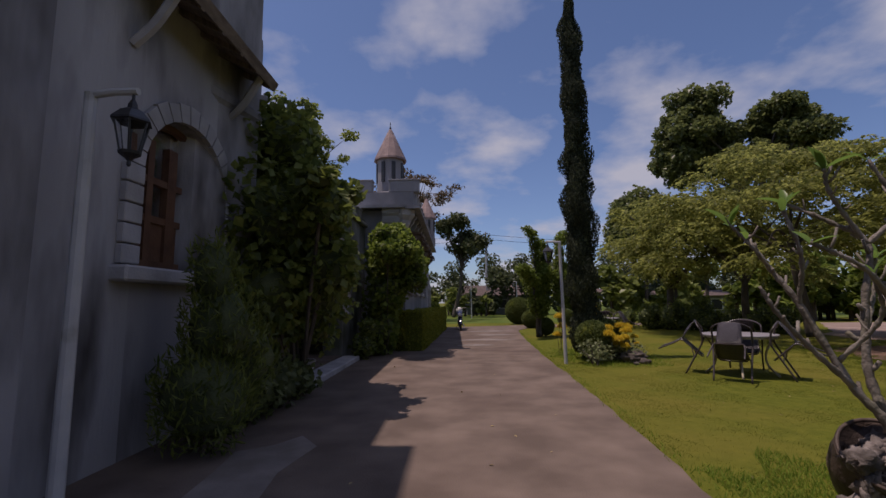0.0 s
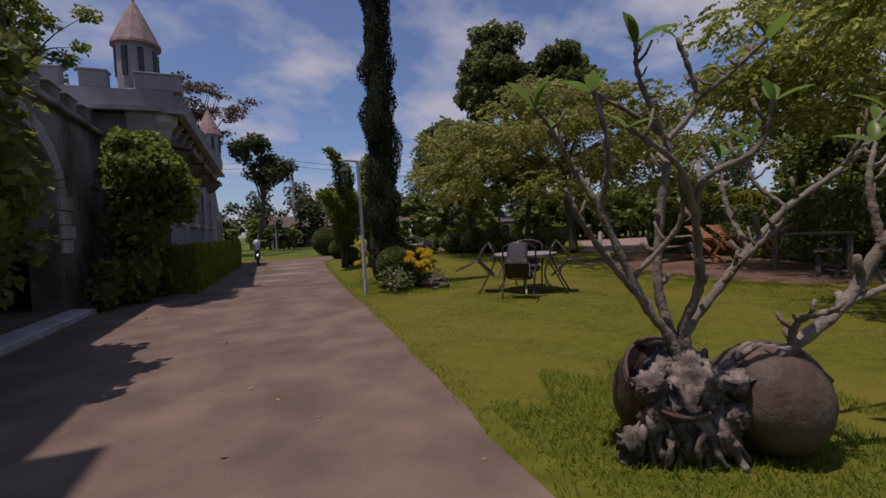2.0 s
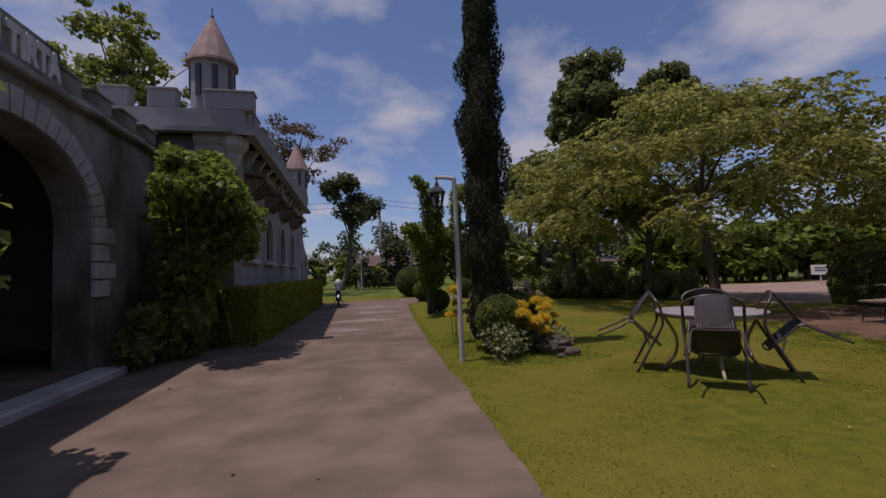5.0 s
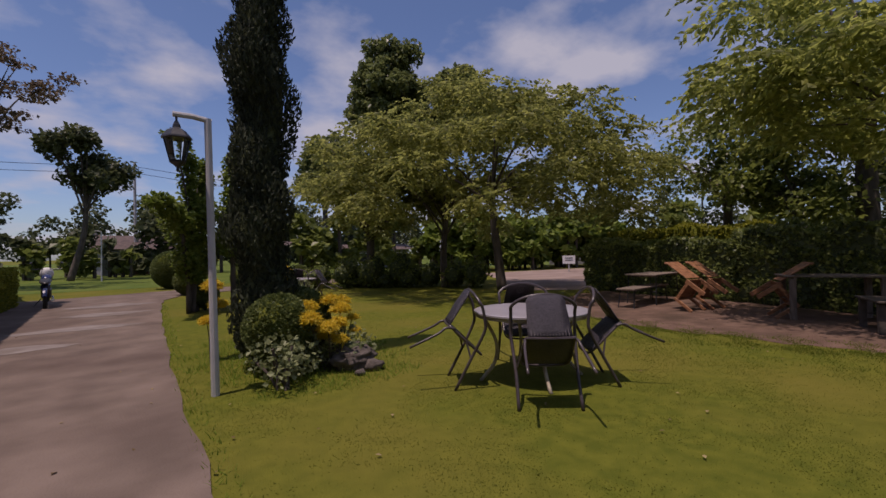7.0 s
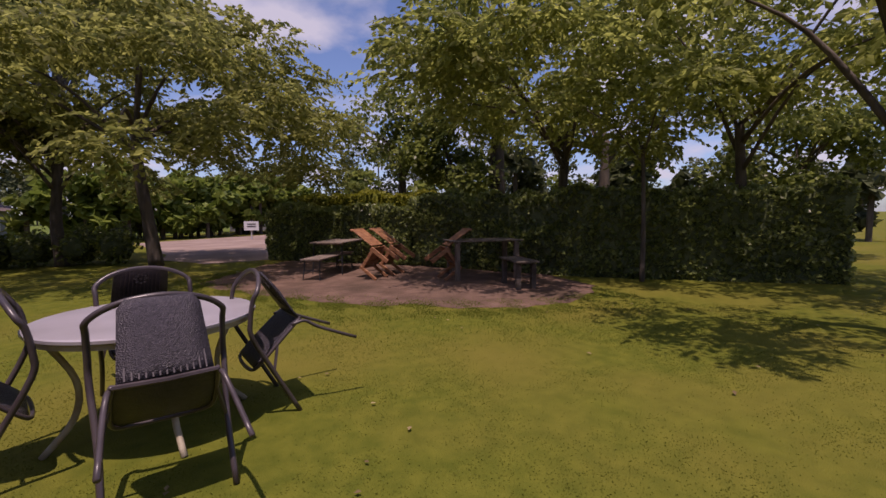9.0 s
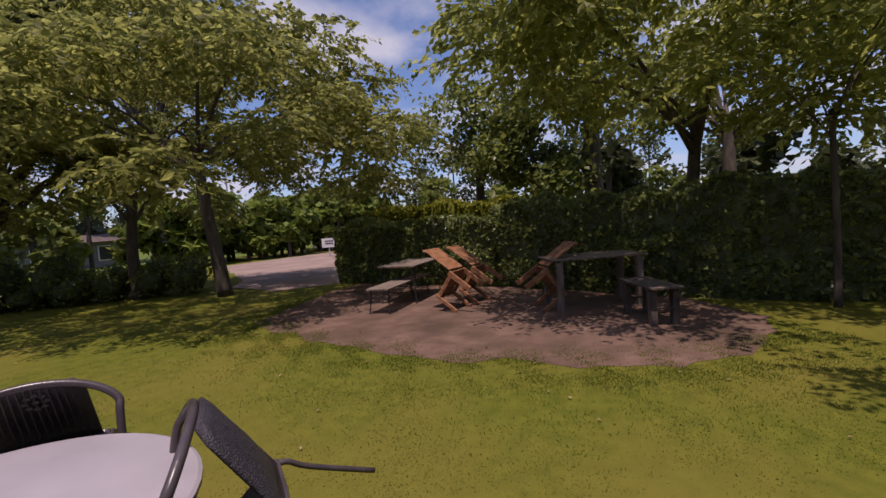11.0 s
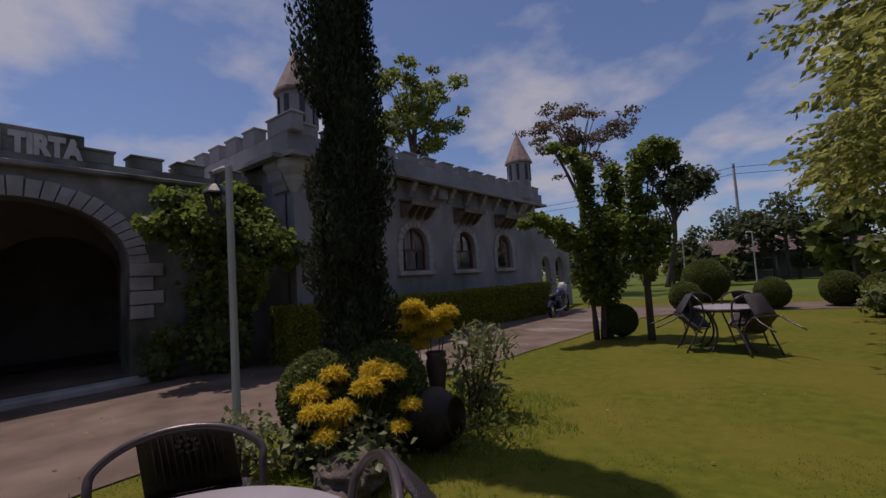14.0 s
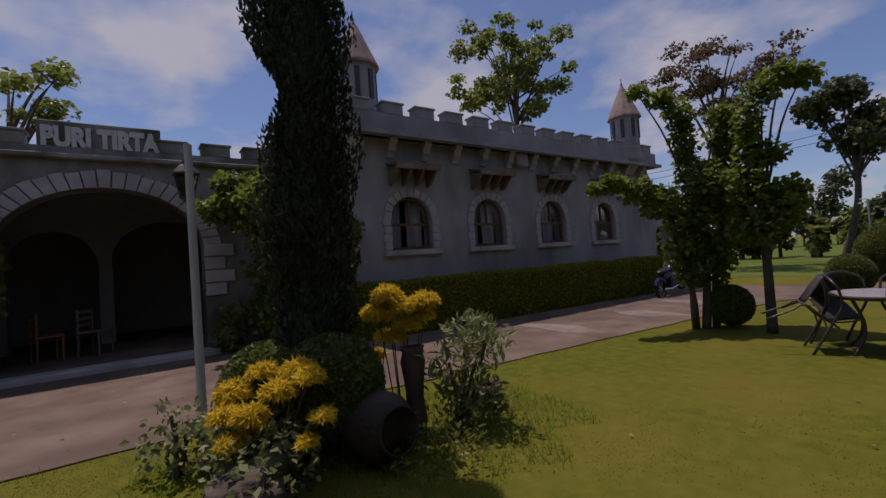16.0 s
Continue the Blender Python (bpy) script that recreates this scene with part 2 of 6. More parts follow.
M = dict(
    lawn=mat("lawn_grass", (0.085, 0.101, 0.012), (0.132, 0.139, 0.018), 7.0, 0.95, 0.6, 110, c=(0.158, 0.138, 0.025), cscale=0.5, cpos=(0.42, 0.74), spec=0.1),
    field=mat("field_grass", (0.07, 0.11, 0.02), (0.12, 0.15, 0.03), 0.5, 0.95, 0.5, 20, spec=0.1),
    road=mat("worn_concrete", (0.118, 0.088, 0.072), (0.195, 0.148, 0.122), 1.6, 0.9, 0.35, 60, c=(0.095, 0.066, 0.054), cscale=0.45, cpos=(0.5, 0.78), spec=0.2),
    patch=mat("pale_cement_patch", (0.19, 0.16, 0.145), (0.25, 0.215, 0.195), 4, 0.85, 0.3, 60, c=(0.15, 0.12, 0.10), cscale=1.5),
    dirt=mat("bare_earth", (0.115, 0.073, 0.055), (0.19, 0.122, 0.092), 3.2, 0.97, 0.9, 35, c=(0.085, 0.058, 0.042), cscale=1.1, cpos=(0.45, 0.7), spec=0.1),
    yard=mat("pale_earth_yard", (0.22, 0.16, 0.135), (0.30, 0.23, 0.20), 0.8, 0.95, 0.3, 20, spec=0.1),
    stone=mat("grey_render", (0.25, 0.245, 0.265), (0.35, 0.34, 0.36), 2.0, 0.9, 0.4, 30, c=(0.13, 0.125, 0.13), cscale=0.7, cpos=(0.48, 0.8), stretch=(1, 1, 0.5)),
    mossy=mat("mossy_grey_render", (0.22, 0.212, 0.205), (0.33, 0.32, 0.32), 2.5, 0.95, 0.5, 30, c=(0.075, 0.08, 0.055), cscale=1.1, cpos=(0.4, 0.65), stretch=(1, 1, 0.6)),
    pale=mat("pale_trim_stone", (0.36, 0.35, 0.37), (0.48, 0.46, 0.47), 3.0, 0.85, 0.3, 40, c=(0.26, 0.25, 0.25), cscale=1.2),
    roofc=mat("turret_cone_tiles", (0.24, 0.17, 0.16), (0.36, 0.26, 0.24), 5.0, 0.8, 0.5, 30, c=(0.17, 0.13, 0.13), cscale=1.4),
    streak=mat("stained_tower_wall", (0.30, 0.29, 0.31), (0.43, 0.42, 0.44), 1.2, 0.9, 0.4, 25, c=(0.07, 0.062, 0.062), cscale=1.4, cpos=(0.47, 0.66), stretch=(1, 1, 0.3)),
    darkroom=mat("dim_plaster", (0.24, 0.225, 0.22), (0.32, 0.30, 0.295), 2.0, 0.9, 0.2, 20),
    wood=mat("teak", (0.20, 0.085, 0.04), (0.34, 0.16, 0.075), 6.0, 0.6, 0.25, 30, stretch=(1, 1, 6)),
    oldwood=mat("weathered_wood", (0.13, 0.10, 0.08), (0.24, 0.19, 0.155), 5.0, 0.85, 0.4, 30, stretch=(6, 1, 1)),
    # weathered wood darkened: shade under the trees put into the colour
    shadewood=mat("wood_toned_for_shade", (0.05, 0.038, 0.032), (0.11, 0.085, 0.07), 5.0, 0.8, 0.4, 30, c=(0.14, 0.12, 0.10), cscale=2.0, stretch=(6, 1, 1)),
    brownwood=mat("brown_window_wood", (0.095, 0.046, 0.03), (0.16, 0.08, 0.048), 6.0, 0.55, 0.2, 30),
    bark=mat("tree_bark", (0.06, 0.05, 0.042), (0.13, 0.105, 0.085), 8.0, 0.95, 0.9, 25, stretch=(1, 1, 0.3)),
    palebark=mat("frangipani_bark", (0.13, 0.112, 0.095), (0.27, 0.24, 0.21), 9.0, 0.85, 0.6, 40, c=(0.14, 0.13, 0.09), cscale=3.0),
    postpaint=mat("white_painted_steel", (0.44, 0.44, 0.45), (0.54, 0.53, 0.53), 4.0, 0.45, 0.1, 60, c=(0.32, 0.30, 0.27), cscale=3.0, cpos=(0.58, 0.7)),
    black=mat("dark_metal", (0.02, 0.02, 0.022), (0.035, 0.035, 0.04), 10, 0.4, 0.1, 80, spec=0.5),
    brown_tube=mat("bronze_painted_tube", (0.045, 0.035, 0.038), (0.075, 0.06, 0.064), 8.0, 0.32, 0.05, 80, spec=0.5),
    mesh=mat("woven_rattan", (0.026, 0.023, 0.030), (0.055, 0.047, 0.060), 60.0, 0.42, 0.6, 150, spec=0.4),
    tabletop=mat("frosted_table_top", (0.30, 0.28, 0.305), (0.37, 0.345, 0.375), 3.0, 0.28, 0.03, 80, spec=0.5),
    cream=mat("cream_painted_steel", (0.36, 0.31, 0.22), (0.45, 0.40, 0.30), 6.0, 0.5, 0.1, 50, c=(0.22, 0.16, 0.10), cscale=5.0),
    # the jar clay at about half tone: cypress shade put into the colour
    shadejar=mat("clay_toned_for_shade", (0.028, 0.021, 0.018), (0.060, 0.045, 0.038), 5.0, 0.65, 0.4, 30, c=(0.085, 0.075, 0.062), cscale=2.5, cpos=(0.55, 0.78)),
    jar=mat("dark_fired_clay", (0.06, 0.042, 0.034), (0.125, 0.09, 0.073), 5.0, 0.6, 0.4, 30, c=(0.14, 0.12, 0.105), cscale=2.5, cpos=(0.52, 0.75)),
    pot=mat("terracotta", (0.09, 0.055, 0.045), (0.16, 0.10, 0.08), 6.0, 0.8, 0.3, 30),
    root=mat("gnarled_root", (0.09, 0.074, 0.066), (0.30, 0.255, 0.23), 14.0, 0.95, 1.0, 18, c=(0.05, 0.045, 0.04), cscale=6.0),
    rock=mat("weathered_rock", (0.07, 0.058, 0.05), (0.15, 0.125, 0.11), 7.0, 0.95, 0.9, 22),
    curtain=mat("pale_curtain", (0.30, 0.29, 0.33), (0.42, 0.40, 0.44), 2.0, 0.9, 0.1, 30, stretch=(1, 7, 0.4)),
    white=mat("white_paint", (0.62, 0.62, 0.62), (0.74, 0.74, 0.74), 4.0, 0.6, 0.1, 50),
    letter=mat("white_sign_letters", (0.50, 0.49, 0.50), (0.62, 0.61, 0.61), 6.0, 0.7, 0.1, 50),
    rooftile=mat("dark_roof_tiles", (0.08, 0.06, 0.055), (0.14, 0.10, 0.09), 4.0, 0.85, 0.4, 20),
    housewall=mat("far_house_wall", (0.17, 0.17, 0.19), (0.25, 0.25, 0.27), 1.5, 0.9, 0.1, 20),
    rubber=mat("tyre_rubber", (0.015, 0.015, 0.015), (0.025, 0.025, 0.025), 10, 0.85, 0.2, 60),
    bikepaint=mat("motorcycle_blue_paint", (0.02, 0.03, 0.09), (0.03, 0.045, 0.13), 4, 0.25, 0.0, spec=0.6),
    chrome=mat("chrome", (0.55, 0.55, 0.57), (0.65, 0.65, 0.66), 5, 0.2, 0.0, metal=1.0),
    cable=mat("black_cable", (0.02, 0.02, 0.02), (0.03, 0.03, 0.03), 5, 0.7, 0.0),
    glass=glassmat("clear_glass", (0.9, 0.93, 0.95)),
    darkglass=mat("dark_window_glass", (0.02, 0.022, 0.026), (0.035, 0.037, 0.042), 2.0, 0.06, 0.0, spec=0.8),
    L_dark=leafmat("dark_leaves", (0.08, 0.10, 0.035), (0.20, 0.235, 0.085), 0.5, 0.4, 0.5),
    L_mid=leafmat("green_leaves", (0.09, 0.122, 0.028), (0.25, 0.29, 0.065), 0.54, 0.4, 0.45),
    L_bright=leafmat("bright_leaves", (0.09, 0.14, 0.02), (0.24, 0.30, 0.06), 0.5),
    L_big=leafmat("olive_leaves", (0.16, 0.18, 0.045), (0.37, 0.38, 0.11), 0.72),
    L_shade=leafmat("shade_tree_leaflets", (0.17, 0.20, 0.045), (0.42, 0.45, 0.12), 0.70),
    L_ivy=leafmat("glossy_hedge_leaves", (0.11, 0.145, 0.042), (0.30, 0.35, 0.105), 0.5, 0.35, 0.5),
    L_hedge=leafmat("hedge_leaves", (0.16, 0.18, 0.02), (0.36, 0.35, 0.04), 0.5),
    L_cyp=leafmat("cypress_sprigs", (0.028, 0.036, 0.022), (0.07, 0.085, 0.045), 0.3, 0.8),
    L_yel=leafmat("golden_leaves", (0.60, 0.45, 0.03), (0.88, 0.71, 0.10), 0.55),
    L_topi=leafmat("topiary_leaves", (0.075, 0.11, 0.032), (0.19, 0.225, 0.07), 0.4),
    L_red=leafmat("reddish_leaves", (0.09, 0.065, 0.045), (0.18, 0.13, 0.08), 0.4),
    L_dry=leafmat("dry_fallen_leaves", (0.13, 0.085, 0.04), (0.42, 0.33, 0.17), 0.2, 0.8),
    L_far=leafmat("far_leaves", (0.05, 0.065, 0.03), (0.12, 0.14, 0.06), 0.35),
    L_pale=leafmat("pale_edged_leaves", (0.13, 0.16, 0.06), (0.33, 0.36, 0.19), 0.4),
    L_grass=leafmat("grass_blades", (0.106, 0.126, 0.014), (0.167, 0.180, 0.026), 0.5, 0.8),
    L_edge=leafmat("clover_and_grass", (0.115, 0.16, 0.018), (0.20, 0.245, 0.036), 0.55, 0.8),
    L_lush=leafmat("lush_grass_blades", (0.16, 0.25, 0.028), (0.27, 0.35, 0.055), 0.6, 0.8),
    L_plum=leafmat("frangipani_leaves", (0.13, 0.23, 0.045), (0.22, 0.34, 0.075), 0.5, 0.35),
    # filler behind leaves; the shade between them is put into this dark green
    core=mat("foliage_toned_for_shade", (0.065, 0.08, 0.04), (0.115, 0.135, 0.065), 6.0, 0.95, 0.8, 25, spec=0.05),
    # hedge leaf hue at lower tone: inner shade put into the colour
    hcore=mat("hedge_inside_toned_for_shade", (0.07, 0.085, 0.014), (0.13, 0.14, 0.024), 8.0, 0.95, 0.9, 30, spec=0.05),
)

# ---------- builders ----------
RNG = np.random.default_rng(7)


def thing(name, m, label, category, group="", kind=""):
    ob = new(name)
    ob.matrix_basis = m
    return tagged(ob, label, category, group, kind)


def part(name, bm, material, parent=None, label="", smooth=False):
    """One mesh object from a bmesh or from (verts, faces), under a thing or a part."""
    me = bpy.data.meshes.new(name)
    if isinstance(bm, bmesh.types.BMesh):
        bm.to_mesh(me)
        bm.free()
    else:
        me.from_pydata(bm[0], [], bm[1])
    me.materials.append(material)
    if smooth:
        me.polygons.foreach_set("use_smooth", [True] * len(me.polygons))
    ob = new(name, me)
    if parent:
        ob.parent = parent
    return tagged(ob, label)


def share(name, src, parent, m, label=""):
    """Another piece on the same mesh."""
    ob = new(name, src.data)
    ob.parent = parent
    ob.matrix_basis = m
    return tagged(ob, label)


def box(bm, c, s, rot=None, bevel=0.0):
    r = bmesh.ops.create_cube(bm, size=1.0)
    m = Matrix.Translation(c) @ (rot.to_4x4() if rot else Matrix()) @ Matrix.Diagonal((*s, 1))
    bmesh.ops.transform(bm, matrix=m, verts=r["verts"])
    if bevel:
        es = list({e for v in r["verts"] for e in v.link_edges})
        bmesh.ops.bevel(bm, geom=es, offset=bevel, segments=1, affect="EDGES")
    return bm


def boxb(c, s, rot=None, bevel=0.0):
    return box(bmesh.new(), c, s, rot, bevel)


def tube(bm, pts, r, seg=8, close=False):
    """A round bar along pts; r one radius or one for each point."""
    pts = [Vector(p) for p in pts]
    n = len(pts)
    rs = r if isinstance(r, (list, tuple)) else [r] * n
    rings, up = [], None
    for i, p in enumerate(pts):
        d = (pts[min(i + 1, n - 1)] - pts[max(i - 1, 0)]).normalized()
        if up is None:
            up = d.orthogonal().normalized()
        up = (up - d * up.dot(d)).normalized()
        side = d.cross(up)
        rings.append([bm.verts.new(p + (up * math.cos(a) + side * math.sin(a)) * rs[i]) for a in (2 * math.pi * k / seg for k in range(seg))])
    for a, b in zip(rings, rings[1:]):
        for k in range(seg):
            bm.faces.new((a[k], a[(k + 1) % seg], b[(k + 1) % seg], b[k]))
    bm.faces.new(rings[0][::-1])
    bm.faces.new(rings[-1])
    return bm


def lathe(bm, prof, seg=24, c=(0, 0, 0), wob=0.0):
    """Turned shape from (radius, height) pairs."""
    rings = []
    for r, z in prof:
        rings.append([bm.verts.new((c[0] + (r + wob * math.sin(3 * a + 5 * z)) * math.cos(a), c[1] + (r + wob * math.cos(2 * a + z)) * math.sin(a), c[2] + z)) for a in (2 * math.pi * k / seg for k in range(seg))])
    for a, b in zip(rings, rings[1:]):
        for k in range(seg):
            bm.faces.new((a[k], a[(k + 1) % seg], b[(k + 1) % seg], b[k]))
    bm.faces.new(rings[0][::-1])
    bm.faces.new(rings[-1])
    return bm


def curve_pts(ctrl, n=24):
    """A smooth line through control points."""
    c = [Vector(p) for p in ctrl]
    c = [c[0] * 2 - c[1]] + c + [c[-1] * 2 - c[-2]]
    out = []
    segs = len(c) - 3
    per = max(2, n // segs)
    for i in range(segs):
        p0, p1, p2, p3 = c[i : i + 4]
        for k in range(per):
            t = k / per
            out.append(0.5 * ((2 * p1) + (p2 - p0) * t + (2 * p0 - 5 * p1 + 4 * p2 - p3) * t * t + (3 * p1 - p0 - 3 * p2 + p3) * t ** 3))
    out.append(c[-2].copy())
    return out


def blob(c, r, seed=0, sub=3, amp=0.18, freq=1.6):
    """A lumpy closed body."""
    bm = bmesh.new()
    bmesh.ops.create_icosphere(bm, subdivisions=sub, radius=1.0)
    for v in bm.verts:
        n = noise.noise(v.co * freq + Vector((seed * 3.1, seed * 1.7, seed)))
        k = 1 + amp * n * 2
        v.co = Vector((c[0] + v.co.x * r[0] * k, c[1] + v.co.y * r[1] * k, c[2] + v.co.z * r[2] * k))
    return bm


def leaf_arrays(pos, size, droop=0.0, width=0.42, outward=None, up=0.6, vary=0.35):
    """A four-cornered folded leaf at each place."""
    n = len(pos)
    d = RNG.normal(size=(n, 3))
    if outward is not None:
        d = d * 0.6 + outward
    d[:, 2] += -droop
    d /= np.linalg.norm(d, axis=1)[:, None] + 1e-9
    nr = RNG.normal(size=(n, 3)) * (1 - up)
    nr[:, 2] += up * 1.5
    side = np.cross(d, nr)
    side /= np.linalg.norm(side, axis=1)[:, None] + 1e-9
    nn = np.cross(side, d)
    s = size * (1 + vary * RNG.uniform(-1, 1, n))[:, None]
    w = s * width
    base, tip = pos - d * s * 0.5, pos + d * s * 0.5
    mid = pos + nn * s * 0.10
    v = np.stack([base, mid + side * w, tip, mid - side * w], 1).reshape(-1, 3)
    i = np.arange(n)[:, None] * 4
    f = np.concatenate([i + [0, 1, 2], i + [0, 2, 3]], 0)
    return v, f


def leaf_cloud(clumps, per, size, droop=0.2, width=0.42, shell=0.45, up=0.6):
    """Leaves through lumps given as (centre, radii); per: leaves in a lump of unit area."""
    allp, allo = [], []
    for c, r in clumps:
        r = np.array(r if isinstance(r, (tuple, list)) else (r, r, r * 0.75), float)
        n = int(per * (r[0] * r[1] + r[1] * r[2] + r[0] * r[2]) / 3)
        d = RNG.normal(size=(n, 3))
        d /= np.linalg.norm(d, axis=1)[:, None]
        k = RNG.uniform(0, 1, n)[:, None] ** shell
        wob = 1 + 0.18 * np.sin(d[:, :1] * 5 + c[0]) * np.cos(d[:, 1:2] * 4 + c[1])
        allp.append(np.array(c) + d * r * k * wob)
        allo.append(d)
    p, o = np.concatenate(allp), np.concatenate(allo)
    v, f = leaf_arrays(p, size, droop, width, o * 0.5, up)
    return v.tolist(), f.tolist()


def spray_cloud(clumps, per, size, twig=0.55, pairs=6, droop=0.5, width=0.30):
    """Drooping twigs with leaflets on both sides, laid through the lumps; per: twigs in a lump of unit area."""
    P, D, N = [], [], []
    for c, r in clumps:
        r = np.array(r if isinstance(r, (tuple, list)) else (r, r, r * 0.75), float)
        n = max(3, int(per * (r[0] * r[1] + r[1] * r[2] + r[0] * r[2]) / 3))
        d = RNG.normal(size=(n, 3))
        d /= np.linalg.norm(d, axis=1)[:, None]
        base = np.array(c) + d * r * RNG.uniform(0.25, 1.0, n)[:, None] ** 0.6
        h = d * [1, 1, 0.25] + RNG.normal(0, 0.45, (n, 3)) * [1, 1, 0.35]
        h /= np.linalg.norm(h, axis=1)[:, None]
        L = twig * RNG.uniform(0.6, 1.25, n)[:, None]
        side = np.cross(h, [0, 0, 1.0])
        side /= np.linalg.norm(side, axis=1)[:, None] + 1e-9
        for q in range(pairs):
            u = (q + 0.5) / pairs
            p = base + h * L * (u - 0.4)
            p[:, 2] -= (droop * L[:, 0]) * u * u * 0.7
            tan = h.copy()
            tan[:, 2] -= droop * 1.4 * u
            for sg in (-1, 1):
                dd = tan * 0.62 + side * sg * 0.78 + RNG.normal(0, 0.22, (n, 3))
                dd[:, 2] -= 0.25 * droop
                dd /= np.linalg.norm(dd, axis=1)[:, None]
                P.append(p + dd * size * 0.5); D.append(dd)
                N.append(np.cross(dd, side * sg) * sg + RNG.normal(0, 0.35, (n, 3)) + [0, 0, 0.6])
    P, D, N = np.concatenate(P), np.concatenate(D), np.concatenate(N)
    sd = np.cross(D, N)
    sd /= np.linalg.norm(sd, axis=1)[:, None] + 1e-9
    nn = np.cross(sd, D)
    z = (size * RNG.uniform(0.7, 1.25, len(P)))[:, None]
    v = np.stack([P - D * z * 0.5, P + nn * z * 0.06 + sd * z * width, P + D * z * 0.5, P + nn * z * 0.06 - sd * z * width], 1).reshape(-1, 3)
    k = np.arange(len(P))[:, None] * 4
    return v.tolist(), np.concatenate([k + [0, 1, 2], k + [0, 2, 3]], 0).tolist()


def crown_clumps(c, r, n, rc, flat=0.7, seed=1, hollow=0.55):
    """Lump centres through an ellipsoid."""
    g = np.random.default_rng(seed)
    out = []
    for _ in range(n):
        d = g.normal(size=3)
        d /= np.linalg.norm(d)
        k = g.uniform(hollow, 1.0)
        s = rc * g.uniform(0.65, 1.3)
        out.append(((c[0] + d[0] * r[0] * k, c[1] + d[1] * r[1] * k, c[2] + d[2] * r[2] * k), (s, s, s * flat)))
    return out


def tree(name, base, label, trunk, clumps, per, size, leaf, bark, limbs=None, category="tree", droop=0.25, width=0.42, up=0.6, shell=0.45, group="", sprays=0, twig=0.55, pairs=6):
    """Tapered trunk with limbs out to the lumps of the crown. trunk: (points, radii)."""
    t = thing(name, pose(*base), label, category, group)
    bm = bmesh.new()
    pts, rad = trunk
    tube(bm, curve_pts(pts, 18), np.interp(np.linspace(0, 1, len(curve_pts(pts, 18))), np.linspace(0, 1, len(rad)), rad).tolist(), 10)
    top = Vector(pts[-1])
    for c, r in (clumps[:: max(1, len(clumps) // (limbs or 12))]):
        c = Vector(c)
        k = 0.35 + 0.65 * ((c.x * 7.3 + c.y * 3.1) % 1.0)
        start = Vector(pts[-2]).lerp(top, k)
        midp = start.lerp(c, 0.5) + Vector((0, 0, 0.12 * (c - start).length))
        cp = curve_pts([start, midp, c], 8)
        tube(bm, cp, np.linspace(rad[-1] * 0.55, 0.008, len(cp)).tolist(), 6)
    part("trunk", bm, bark, t, smooth=True)
    if sprays:
        part("crown", spray_cloud(clumps, sprays, size, twig, pairs, droop, width), leaf, t)
    else:
        part("crown", leaf_cloud(clumps, per, size, droop, width, shell, up), leaf, t)
    return t


def arch_pts(uc, a, zs, rise, n=16):
    return [(uc - a * math.cos(math.pi * k / n), zs + rise * math.sin(math.pi * k / n)) for k in range(n + 1)]


def wall_arches(u0, u1, z0, z1, d, openings):
    """An upright wall in (u, depth, z) with arched openings (centre, half width, foot, spring, rise). Depth runs from 0 (front) to d."""
    bm = bmesh.new()
    def quad(ps):
        bm.faces.new([bm.verts.new(p) for p in ps])
    def both(poly):
        quad([(u, 0, z) for u, z in poly])
        quad([(u, d, z) for u, z in poly[::-1]])
    x = u0
    for uc, a, zf, zs, rise in sorted(openings):
        both([(x, z0), (uc - a, z0), (uc - a, z1), (x, z1)])
        if zf > z0:
            both([(uc - a, z0), (uc + a, z0), (uc + a, zf), (uc - a, zf)])
        ap = arch_pts(uc, a, zs, rise)
        for (ua, za), (ub, zb) in zip(ap, ap[1:]):
            both([(ua, za), (ub, zb), (ub, z1), (ua, z1)])
        ring = [(uc - a, zf)] + ap + [(uc + a, zf)]
        for (ua, za), (ub, zb) in zip(ring, ring[1:] + ring[:1]):
            quad([(ua, 0, za), (ua, d, za), (ub, d, zb), (ub, 0, zb)])
        x = uc + a
    both([(x, z0), (u1, z0), (u1, z1), (x, z1)])
    quad([(u0, 0, z1), (u1, 0, z1), (u1, d, z1), (u0, d, z1)])
    quad([(u0, 0, z0), (u0, 0, z1), (u0, d, z1), (u0, d, z0)])
    quad([(u1, 0, z0), (u1, d, z0), (u1, d, z1), (u1, 0, z1)])
    bmesh.ops.remove_doubles(bm, verts=bm.verts, dist=0.0005)
    bmesh.ops.recalc_face_normals(bm, faces=bm.faces)
    return bm


def to_xwall(x):
    """Lays (u, depth, z) onto a wall that faces +x at x: u runs along y, depth towards -x."""
    return Matrix(((0, -1, 0, x), (1, 0, 0, 0), (0, 0, 1, 0), (0, 0, 0, 1)))


